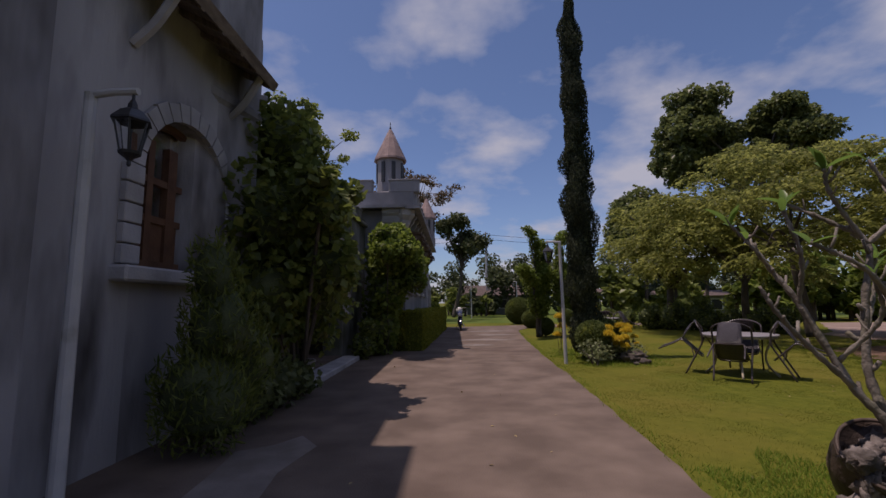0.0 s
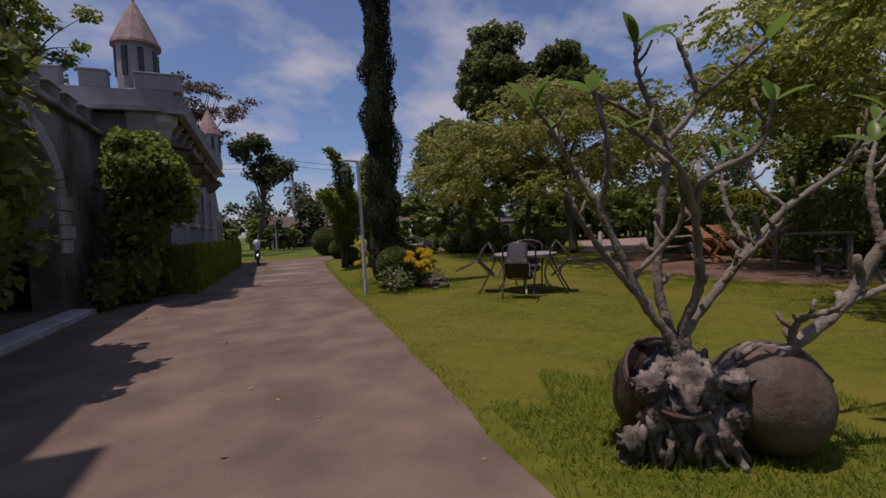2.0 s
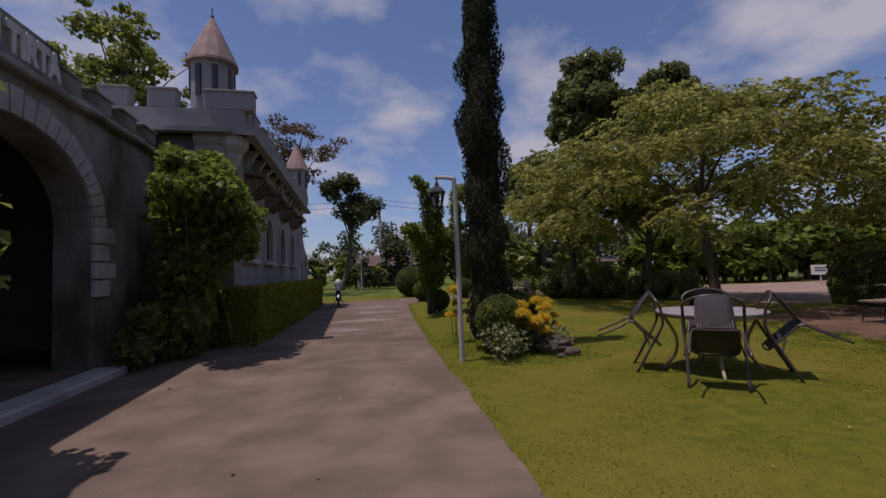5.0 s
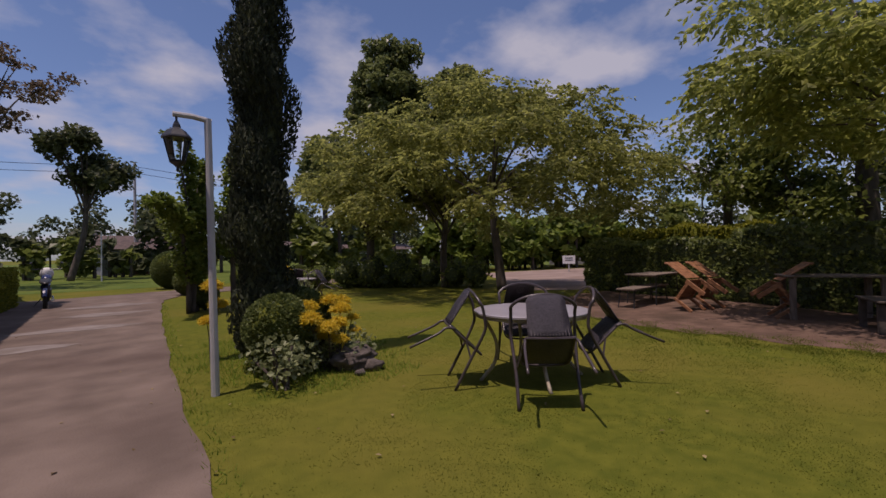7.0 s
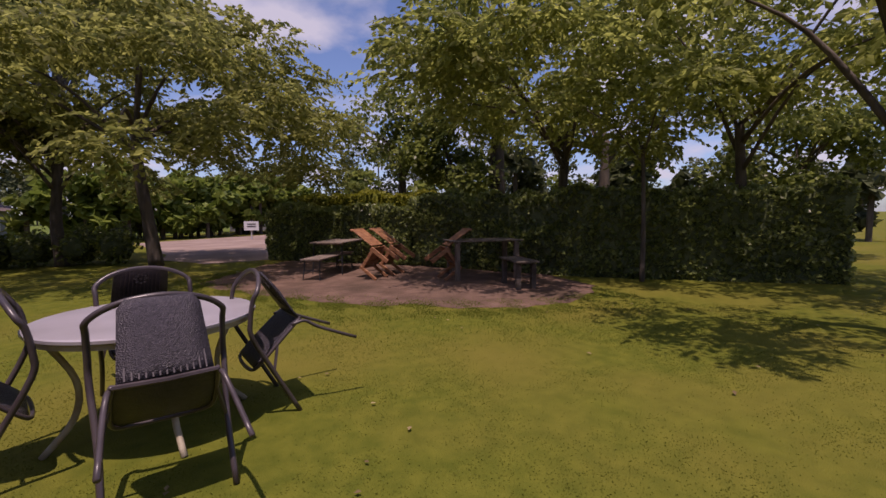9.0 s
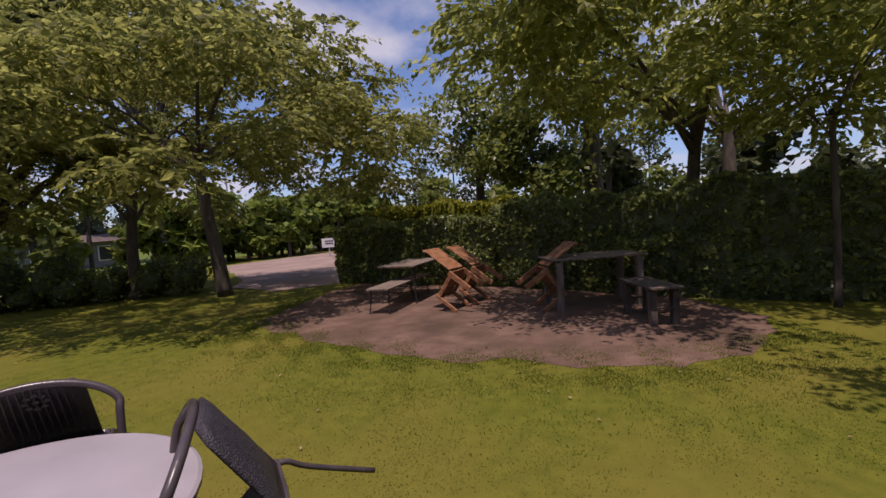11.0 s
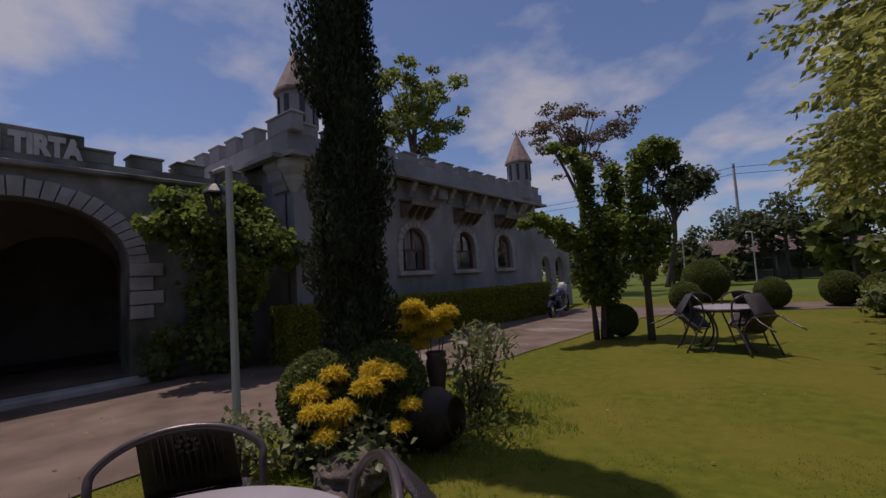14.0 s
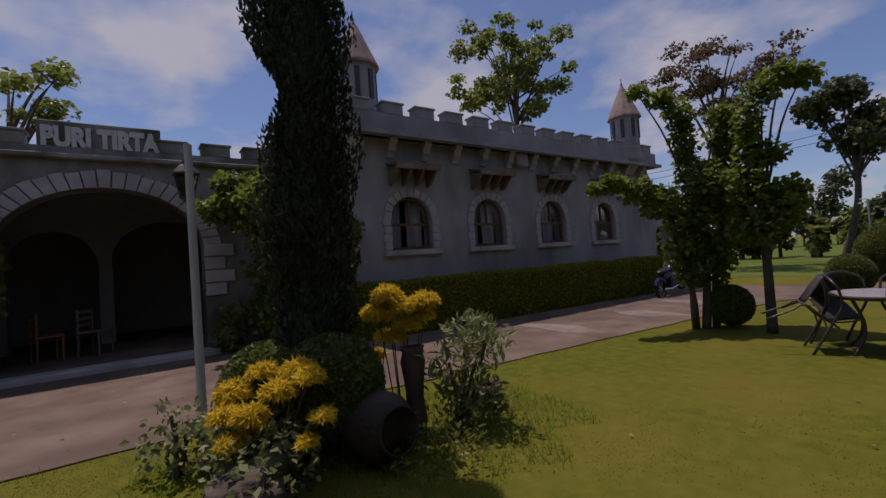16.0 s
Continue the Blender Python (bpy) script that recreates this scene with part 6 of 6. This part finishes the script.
for k in range(16):
    a = k * 2 * math.pi / 16
    big.append(((-0.5 + 4.4 * math.cos(a), 4.4 * math.sin(a), 3.0 + 0.5 * math.sin(k * 2.3)), (0.95, 0.95, 0.5)))
big += [((1.5, 0.0, 4.2), (1.2, 1.2, 0.4)), ((2.2, 0.2, 3.5), (1.1, 1.1, 0.4)), ((2.8, 1.0, 3.7), (1.1, 1.1, 0.4))]
tree("big_tree", (12.72, 16.1, 0), "wide umbrella-shaped tree with drooping olive-green leaves", ([(0, 0, 0), (-0.12, 0.05, 1.2), (-0.3, 0.05, 2.4), (-0.4, 0, 3.4)], [0.19, 0.15, 0.135, 0.11]), big, 0, 0.15, M["L_big"], M["bark"], 9, droop=0.5, width=0.26, sprays=105, twig=0.6)
tree("garden_tree", (10.2, 21.0, 0), "spreading olive-green tree behind the big tree", ([(0, 0, 0), (0.1, 0, 1.3), (0.2, 0.1, 2.6)], [0.2, 0.15, 0.12]), crown_clumps((0, 0, 4.1), (3.6, 3.4, 1.5), 24, 1.15, 0.45, 4), 0, 0.19, M["L_big"], M["bark"], 14, droop=0.45, width=0.28, sprays=44, twig=0.7)
tree("garden_tree", (12.2, 18.6, 0), "slender trunked tree beside the big tree", ([(0, 0, 0), (0.0, 0.1, 1.3), (0.2, 0.1, 3.0)], [0.17, 0.13, 0.1]), crown_clumps((0.5, 1.0, 4.6), (2.6, 2.6, 1.4), 14, 1.1, 0.45, 5), 0, 0.19, M["L_big"], M["bark"], 10, droop=0.45, width=0.28, sprays=44, twig=0.7)
# trees over the garden side hedge
tree("shade_tree", (14.2, 5.6, 0), "large leafy tree overhanging the dark hedge", ([(0, 0, 0), (-0.2, 0.1, 1.6), (-0.3, 0, 3.2)], [0.14, 0.11, 0.09]), crown_clumps((-1.5, 0.8, 4.9), (3.0, 3.2, 1.7), 30, 1.0, 0.42, 6) + [((-2.6, 0.6, 3.3), (1.0, 1.0, 0.45)), ((-2.9, -1.0, 3.7), (1.0, 1.0, 0.45)), ((-2.3, 2.0, 3.5), (0.9, 0.9, 0.4)), ((-3.3, 0.0, 4.3), (1.0, 1.0, 0.5))] + [((-3.2, 2.5, 4.1), (0.9, 0.9, 0.35)), ((-3.7, 1.5, 4.2), (0.9, 0.8, 0.35)), ((-2.8, 3.1, 4.6), (0.8, 0.8, 0.35)), ((-2.6, 1.4, 4.4), (1.0, 1.0, 0.4)), ((-4.3, 0.9, 4.3), (0.8, 0.8, 0.35)), ((-3.6, 2.0, 3.9), (0.6, 0.6, 0.25)), ((-4.2, 2.2, 4.3), (0.6, 0.6, 0.25))] * 2, 0, 0.16, M["L_shade"], M["bark"], 6, droop=0.55, width=0.25, sprays=52, twig=0.6)
tree("shade_tree", (12.25, 4.25, 0), "slim trunked leafy tree in front of the hedge", ([(0, 0, 0), (0.03, 0, 1.2), (0, 0.05, 2.6)], [0.05, 0.04, 0.035]), crown_clumps((0, 0, 4.0), (2.3, 2.4, 1.5), 16, 0.85, 0.45, 7) + [((0.4, -0.05, 2.6), (0.6, 0.6, 0.4)), ((0.8, -0.75, 2.9), (0.7, 0.7, 0.4)), ((0.2, 0.35, 3.1), (0.7, 0.7, 0.35)), ((0.5, 1.05, 2.8), (0.6, 0.6, 0.4)), ((-0.1, -0.45, 3.2), (0.7, 0.7, 0.35)), ((1.1, -0.2, 3.3), (0.8, 0.8, 0.4))], 0, 0.14, M["L_shade"], M["bark"], 5, droop=0.55, width=0.26, sprays=58, twig=0.5)
tree("shade_tree", (13.3, 2.3, 0), "broad leafy tree over the side of the garden", ([(0, 0, 0), (-0.2, 0, 1.5), (-0.5, 0.2, 3.0)], [0.13, 0.10, 0.08]), crown_clumps((-0.6, -0.6, 5.0), (3.4, 3.2, 1.9), 30, 1.2, 0.5, 8) + [((-3.4, -0.5, 3.6), (1.1, 1.1, 0.45)), ((-3.0, -2.2, 3.7), (1.0, 1.0, 0.45)), ((-4.0, -1.2, 4.3), (1.0, 1.0, 0.5))], 0, 0.16, M["L_shade"], M["bark"], 6, droop=0.55, width=0.25, sprays=50, twig=0.6)
tree("shade_tree", (8.8, 2.3, 0), "spreading leafy tree at the edge of the lawn", ([(0, 0, 0), (-0.1, 0.1, 1.4), (-0.4, 0.5, 2.9)], [0.14, 0.11, 0.08]), crown_clumps((-0.8, 1.6, 3.9), (1.5, 1.2, 0.6), 14, 0.65, 0.4, 31), 0, 0.14, M["L_shade"], M["bark"], 5, droop=0.55, width=0.26, sprays=60, twig=0.5)
tree("back_tree", (18.0, 9.2, 0), "leafy green tree filling the gap over the hedge", ([(0, 0, 0), (0, 0, 1.5), (0, 0, 2.6)], [0.15, 0.12, 0.1]), crown_clumps((0, 0, 3.1), (1.8, 1.7, 1.2), 16, 0.8, 0.65, 32), 480, 0.17, M["L_mid"], M["bark"], 8)
tree("back_tree", (18.0, -1.0, 0), "leafy green tree behind the low side hedge", ([(0, 0, 0), (0, 0, 1.5), (0, 0, 2.6)], [0.15, 0.12, 0.1]), crown_clumps((0, 0, 3.0), (1.8, 2.6, 1.3), 18, 0.9, 0.65, 33), 420, 0.18, M["L_mid"], M["bark"], 8)
tree("dark_tree", (18.2, 7.6, 0), "tall dark glossy-leaved tree behind the hedge", ([(0, 0, 0), (0, 0.1, 3), (0, 0, 6)], [0.3, 0.25, 0.16]), crown_clumps((0, 0, 7.6), (2.5, 2.5, 3.6), 34, 0.85, 0.7, 9), 300, 0.20, M["L_mid"], M["bark"], 14, width=0.28)
tree("back_tree", (19.5, 11.5, 0), "mixed green tree behind the hedge", ([(0, 0, 0), (0, 0, 2), (0, 0, 3.5)], [0.2, 0.16, 0.12]), crown_clumps((0, 0, 4.6), (2.8, 2.8, 1.7), 26, 0.8, 0.6, 10), 340, 0.17, M["L_mid"], M["bark"], 10)
tree("back_tree", (20.5, 4.0, 0), "mixed green tree behind the side hedge", ([(0, 0, 0), (0, 0, 2), (0, 0, 4)], [0.25, 0.2, 0.14]), crown_clumps((0, 0, 5.2), (3.4, 3.6, 2.2), 22, 1.0, 0.6, 11), 330, 0.17, M["L_mid"], M["bark"], 10)
# far single trees
tree("tall_tree", (26.5, 38.5, 0), "tall far tree with two open dark crowns", ([(0, 0, 0), (0, 0, 5), (0.3, 0, 10)], [0.5, 0.4, 0.3]), crown_clumps((-3.2, 1.7, 16.8), (3.1, 3.1, 4.2), 52, 1.15, 0.8, 12, 0.25) + crown_clumps((-4.9, 2.5, 14.2), (2.3, 2.3, 2.4), 24, 1.0, 0.8, 22, 0.25) + crown_clumps((2.6, -1.5, 15.8), (2.7, 2.7, 3.5), 42, 1.1, 0.8, 13, 0.25) + crown_clumps((-0.6, 0, 13.6), (2.4, 2.0, 1.4), 16, 0.9, 0.7, 14, 0.3), 330, 0.42, M["L_dark"], M["bark"], 30, width=0.36)
tree("lean_tree", (0.8, 41.0, 0), "thin leaning far tree past the driveway", ([(-0.6, 0, 0), (0.1, 0, 3), (0.2, 0, 5.5)], [0.2, 0.15, 0.12]), crown_clumps((-0.6, 0, 8.3), (1.3, 1.3, 1.3), 9, 0.9, 0.7, 15) + crown_clumps((0.8, 0, 6.6), (1.4, 1.4, 1.4), 10, 0.9, 0.7, 16), 320, 0.3, M["L_far"], M["bark"], 12)
tree("flat_tree", (-2.9, 34.0, 0), "flat-topped reddish tree behind the castle", ([(0, 0, 0), (0.2, 0, 4), (0.2, 0, 7)], [0.25, 0.2, 0.15]), crown_clumps((0, 0, 10.3), (3.6, 3.6, 1.0), 40, 0.75, 0.28, 17) + crown_clumps((0.3, 0, 8.4), (2.8, 2.8, 1.2), 22, 0.65, 0.28, 18), 330, 0.17, M["L_red"], M["bark"], 20)
tree("roof_tree", (-9.3, 26.5, 0), "airy green tree rising behind the castle roof", ([(0, 0, 0), (0, 0, 5), (0.1, 0, 10.5)], [0.25, 0.2, 0.1]), crown_clumps((0, 0, 11.2), (3.7, 3.7, 3.4), 56, 0.6, 0.6, 19, 0.3), 420, 0.22, M["L_mid"], M["bark"], 22)
tree("porch_tree", (-12.0, 6.5, 0), "leafy tree behind the porch roof", ([(0, 0, 0), (0, 0, 4), (0, 0, 6.5)], [0.25, 0.2, 0.12]), crown_clumps((0, 0, 8.0), (2.6, 2.4, 1.6), 12, 0.7, 0.5, 20), 240, 0.24, M["L_mid"], M["bark"], 12)
tree("field_tree", (18.5, 45.0, 0), "round far tree behind the cypress", ([(0, 0, 0), (0, 0, 4), (0, 0, 7)], [0.3, 0.25, 0.2]), crown_clumps((0, 0, 9.5), (3.2, 3.2, 2.4), 18, 1.5, 0.8, 21), 240, 0.45, M["L_dark"], M["bark"], 10)


def woods(x0, y0, x1, y1, n, h0, h1, seed, label, leaf="L_far", per=150):
    """A far row of trees that nobody could count."""
    gg = np.random.default_rng(seed)
    cl = []
    for k in range(n):
        t_ = (k + gg.uniform(0, 1)) / n
        h = gg.uniform(h0, h1)
        x, y = x0 + (x1 - x0) * t_, y0 + (y1 - y0) * t_ + gg.uniform(-2, 2)
        for z in np.arange(0.3, 1.0, 0.22):
            r = h * gg.uniform(0.16, 0.30)
            cl.append(((x + gg.uniform(-1, 1) * h * 0.25, y + gg.uniform(-1, 1) * h * 0.2, h * z), (r, r, r * 0.7)))
    t = thing("far_woods", pose(0, 0, 0), label, "woods", "", "stuff")
    part("foliage", leaf_cloud(cl, per, 0.5, 0.2, 0.45, 0.4), M[leaf], t)
    bm = bmesh.new()
    for c, r in cl[::3]:
        tube(bm, [(c[0], c[1], 0), (c[0], c[1], max(0.4, c[2]))], 0.12, 5)
    part("trunks", bm, M["bark"], t)
woods(-22, 47, 26, 46, 30, 2.2, 5.5, 30, "mixed far trees and bushes past the driveway")
woods(-40, 80, 60, 84, 34, 6.0, 10.0, 31, "distant woods along the horizon", per=70)
woods(8, 33, 36, 30, 18, 2.0, 4.2, 32, "bushes and bananas beyond the lawn", "L_mid")
woods(19.5, 29, 35, 26, 26, 2.6, 4.1, 38, "sunlit yellow-green bushes lining the far side of the yard", "L_bright", 210)
woods(31, 34, 38, 2, 18, 2.2, 4.5, 33, "bushes along the far side of the yard", "L_mid")
woods(26, 8, 27, -16, 12, 2.6, 4.4, 34, "trees behind the garden side", "L_far")
woods(-6, 45, 4, 44, 7, 1.4, 2.6, 35, "low bushes at the end of the driveway", "L_mid")
woods(-30, -14, 26, -16, 22, 4.0, 8.0, 36, "trees behind the start of the walk", "L_far", 90)
woods(70, 60, 60, -40, 22, 6.0, 11.0, 37, "distant woods beyond the yard", per=60)

# ---------- far buildings ----------
def house(m, L, W, H, rh, label, wall, roof):
    t = thing("house", m, label, "house")
    part("wall", boxb((0, 0, H / 2), (L, W, H)), wall, t)
    bm = bmesh.new()
    e = 0.5
    a = [bm.verts.new(p) for p in ((-L / 2 - e, -W / 2 - e, H), (L / 2 + e, -W / 2 - e, H), (L / 2 + e, W / 2 + e, H), (-L / 2 - e, W / 2 + e, H), (-L / 2 - e, 0, H + rh), (L / 2 + e, 0, H + rh))]
    for f in ((0, 1, 5, 4), (2, 3, 4, 5), (0, 4, 3), (1, 2, 5), (3, 2, 1, 0)):
        bm.faces.new([a[i] for i in f])
    part("roof", bm, roof, t)
    for k in range(3):
        x = -L / 2 + L * (k + 0.5) / 3
        w = part("window", boxb((x, -W / 2 - 0.02, H * 0.55), (0.9, 0.06, 1.0)), M["white"], t)
        part("pane", boxb((x, -W / 2 - 0.055, H * 0.55), (0.76, 0.03, 0.86)), M["black"], w)
    part("door", boxb((-L / 6, -W / 2 - 0.02, 1.0), (0.9, 0.06, 2.0)), M["brownwood"], t)
house(pose(5.5, 52.0, 0, 0, 0, 4), 8, 5, 2.1, 1.2, "far low house with dark tiled roof among trees", M["housewall"], M["rooftile"])
house(pose(10.3, 36.0, 0, 0, 0, -12), 3.0, 2.6, 2.0, 0.3, "small pale outbuilding beyond the lawn", M["housewall"], M["rooftile"])
house(pose(37.5, 31.0, 0, 0, 0, -52), 4.5, 4, 3.0, 0.7, "small grey building beyond the yard", M["housewall"], M["rooftile"])
house(pose(21.5, 41.0, 0, 0, 0, -12), 5, 4, 1.7, 0.5, "far low building with a pale roof edge", M["housewall"], M["rooftile"])
gs = thing("notice_board", pose(24.5, 22.0, 0, 0, 0, -50), "small white notice board on a post by the yard", "notice board")
part("post", tube(bmesh.new(), [(0, 0, 0), (0, 0, 0.9)], 0.04, 6), M["postpaint"], gs)
part("panel", boxb((0, -0.05, 0.75), (0.75, 0.04, 0.5)), M["white"], gs)
for z in (0.85, 0.72):
    part("text_bar", boxb((0, -0.076, z), (0.45, 0.01, 0.05)), M["black"], gs)

# ---------- power line ----------
for x, y in ((-38, 47), (4.0, 50.5), (46, 54)):
    pl = thing("power_pole", pose(x, y, 0), "slim concrete power pole carrying two cables", "power pole", "power poles")
    part("pole", tube(bmesh.new(), [(0, 0, 0), (0, 0, 9.4)], [0.14, 0.09], 8), M["pale"], pl)
    part("crossarm", boxb((0, 0, 9.1), (0.08, 1.2, 0.08)), M["oldwood"], pl)
for dz in (0.0, -0.55):
    cb = thing("power_cable", pose(0, 0, 0), "thin black overhead cable between the poles", "cable", "power cables")
    pts = []
    for (xa, ya), (xb, yb) in (((-38, 47), (4.0, 50.5)), ((4.0, 50.5), (46, 54))):
        for k in range(13):
            t_ = k / 12
            pts.append((xa + (xb - xa) * t_, ya + (yb - ya) * t_, 9.1 + dz - 1.0 * 4 * t_ * (1 - t_)))
    part("wire", tube(bmesh.new(), pts, 0.022, 4), M["cable"], cb)

# ---------- motorcycle ----------
mb = thing("motorcycle", pose(0.55, 22.2, 0.016, 0, -8, 92), "dark blue parked motorcycle by the end of the hedge", "motorcycle")
for x in (-0.60, 0.62):
    wh = part("wheel", tube(bmesh.new(), [(x + 0.25 * math.cos(a), 0, 0.30 + 0.25 * math.sin(a)) for a in np.linspace(0, 2 * math.pi, 25)], 0.045, 8), M["rubber"], mb)
    part("rim", lathe(bmesh.new(), [(0.04, -0.03), (0.05, 0.0), (0.04, 0.03)], 10), M["chrome"], wh).matrix_basis = Matrix.Translation((x, 0, 0.30)) @ Matrix.Rotation(radians(90), 4, "X")
    for k in range(6):
        a = k * math.pi / 3
        part("spoke", tube(bmesh.new(), [(x, 0, 0.30), (x + 0.21 * math.cos(a), 0, 0.30 + 0.21 * math.sin(a))], 0.010, 4), M["chrome"], wh)
    part("mudguard", tube(bmesh.new(), [(x + 0.31 * math.cos(a), 0, 0.30 + 0.31 * math.sin(a)) for a in np.linspace(0.5, 2.6, 9)], 0.05, 6), M["bikepaint"], mb)
part("engine", boxb((0.05, 0, 0.38), (0.36, 0.22, 0.28), bevel=0.04), M["black"], mb)
part("fuel_tank", blob((0.22, 0, 0.76), (0.26, 0.13, 0.13), 2, 3, 0.05), M["bikepaint"], mb, smooth=True)
part("saddle", blob((-0.28, 0, 0.78), (0.38, 0.13, 0.06), 3, 3, 0.05), M["black"], mb, smooth=True)
part("side_panel", boxb((-0.22, 0, 0.62), (0.40, 0.20, 0.18), bevel=0.04), M["bikepaint"], mb)
part("fairing", blob((0.50, 0, 0.86), (0.14, 0.16, 0.18), 6, 3, 0.05), M["white"], mb, smooth=True)
part("headlight", blob((0.62, 0, 0.88), (0.05, 0.08, 0.08), 1, 2, 0.0), M["chrome"], mb, smooth=True)
part("fork", tube(bmesh.new(), [(0.62, 0.06, 0.30), (0.46, 0.06, 0.95)], 0.022, 6), M["chrome"], mb)
part("fork", tube(bmesh.new(), [(0.62, -0.06, 0.30), (0.46, -0.06, 0.95)], 0.022, 6), M["chrome"], mb)
part("handlebar", tube(bmesh.new(), [(0.36, -0.34, 1.02), (0.45, -0.1, 1.0), (0.45, 0.1, 1.0), (0.36, 0.34, 1.02)], 0.014, 6), M["black"], mb)
for s in (-1, 1):
    part("mirror", tube(bmesh.new(), [(0.40, s * 0.26, 1.01), (0.44, s * 0.32, 1.16), (0.43, s * 0.34, 1.20)], [0.008, 0.008, 0.045], 8), M["black"], mb)
part("exhaust", tube(bmesh.new(), [(0.15, -0.13, 0.26), (-0.3, -0.15, 0.26), (-0.75, -0.16, 0.34)], [0.02, 0.03, 0.045], 8), M["chrome"], mb)
part("stand", tube(bmesh.new(), [(-0.05, 0.1, 0.25), (-0.1, 0.26, 0.04)], 0.012, 5), M["black"], mb)

# ---------- loose small things ----------
def litter():
    """Fallen leaves on lawn and driveway."""
    n = 170
    x, y = RNG.uniform(-1, 10, n), RNG.uniform(1.5, 16, n)
    p = np.stack([x, y, np.full(n, 0.020)], 1)
    v, f = leaf_arrays(p, 0.042, 0.0, 0.3, np.stack([RNG.normal(size=n), RNG.normal(size=n), np.zeros(n)], 1) * 3, 0.95)
    t = thing("fallen_leaves", pose(0, 0, 0), "scattered dry pale fallen leaves on grass and driveway", "leaves", "", "stuff")
    part("leaf_litter", (v.tolist(), f.tolist()), M["L_dry"], t)
litter()


def road_right(y):
    xs = [p[0] for p in ROAD_R]; ys = [p[1] for p in ROAD_R]
    return np.interp(y, ys, xs)


def grass(name, n, xr, yr, h, material, label, keep):
    x, y = RNG.uniform(*xr, n), RNG.uniform(*yr, n)
    ok = keep(x, y)
    x, y = x[ok], y[ok]
    n = len(x)
    a = RNG.uniform(0, 2 * math.pi, n)
    hh = h * RNG.uniform(0.5, 1.3, n)
    lean = RNG.normal(0, 0.5, (n, 2)) * hh[:, None]
    w = 0.0035 + 0.0025 * RNG.uniform(0, 1, n)
    b = np.stack([x, y, np.zeros(n)], 1)
    s = np.stack([np.cos(a) * w, np.sin(a) * w, np.zeros(n)], 1)
    tip = b + np.stack([lean[:, 0], lean[:, 1], hh], 1)
    v = np.stack([b - s, b + s, tip], 1).reshape(-1, 3)
    f = (np.arange(n)[:, None] * 3 + [0, 1, 2])
    t = thing(name, pose(0, 0, 0), label, "grass", "", "stuff")
    part("blades", (v.tolist(), f.tolist()), material, t)
def on_lawn(x, y):
    out = (x > road_right(y) + 0.03)
    clump = np.sin(x * 5 + y * 2) + np.sin(y * 6 - x * 3) + np.sin(x * 13 + y * 11) * 0.7 + np.sin(x * 2.1 - y * 1.7)
    out = out & (RNG.uniform(0, 1, len(y)) < np.clip(0.45 + 0.35 * clump, 0.08, 1.0))
    dirt_edge = np.interp(y, [5, 6, 7, 8.8, 10.2, 11.4, 12.6], [11, 9.7, 9.3, 9.2, 9.35, 9.75, 10.3])
    out = out & (RNG.uniform(0, 1, len(y)) < np.clip((15.0 - y) / 7.0, 0, 1))
    return out & (x < dirt_edge + 0.25 * np.sin(y * 7))
grass("short_grass", 260000, (1.7, 10.2), (3.0, 15.0), 0.007, M["L_grass"], "short mown yellowish grass blades on the lawn", on_lawn)
grass("edge_grass", 9000, (1.6, 3.2), (2.0, 20.0), 0.05, M["L_lush"], "ragged longer grass along the driveway edge", lambda x, y: (x > road_right(y) - 0.03) & (x < road_right(y) + 0.16))
grass("lush_grass", 16000, (2.2, 4.6), (2.2, 4.8), 0.045, M["L_lush"], "longer lush grass round the frangipani jars", lambda x, y: (x > road_right(y) + 0.15) & (np.hypot(x - 3.2, y - 3.2) < 1.05 + 0.2 * np.sin(x * 9)))
grass("bed_grass", 7000, (2.6, 5.2), (9.4, 13.4), 0.07, M["L_lush"], "longer grass round the planting bed", lambda x, y: (np.hypot(x - 3.9, (y - 11.2) * 0.62) < 1.2 + 0.15 * np.sin(y * 8)))
def earth_edge(y):
    return np.interp(y, [5.2, 6, 7, 8.8, 10.2, 11.4, 12.6, 13.2], [10.8, 9.8, 9.35, 9.2, 9.4, 9.8, 10.4, 12.2])


def fade(x, y):
    """Thick at the worn edge, thinner over the bare earth and in loose clumps back over the lawn."""
    d = x - earth_edge(y)
    patch = np.sin(x * 7 + y * 3) + np.sin(y * 9 - x * 4) + np.sin(x * 17 - y * 13) * 0.6 + np.sin(x * 31 + y * 23) * 0.5
    near = np.where(d > 0, np.clip(1.0 - d / 0.75, 0.0, 1.0) ** 2, np.clip(1.0 + d / 2.6, 0.0, 1.0) ** 2.2)
    chance = near * np.clip(0.55 + 0.42 * patch - 0.5 * np.clip(d, 0, 1), 0.03, 1.0)
    return RNG.uniform(0, 1, len(y)) < chance
grass("edge_tufts", 170000, (6.6, 12.0), (4.6, 13.4), 0.022, M["L_edge"], "ragged green grass and clover along the bare earth", fade)
grass("edge_blades", 110000, (8.7, 12.5), (5.2, 13.4), 0.016, M["L_grass"], "short yellowish grass thinning out over the bare earth", fade)
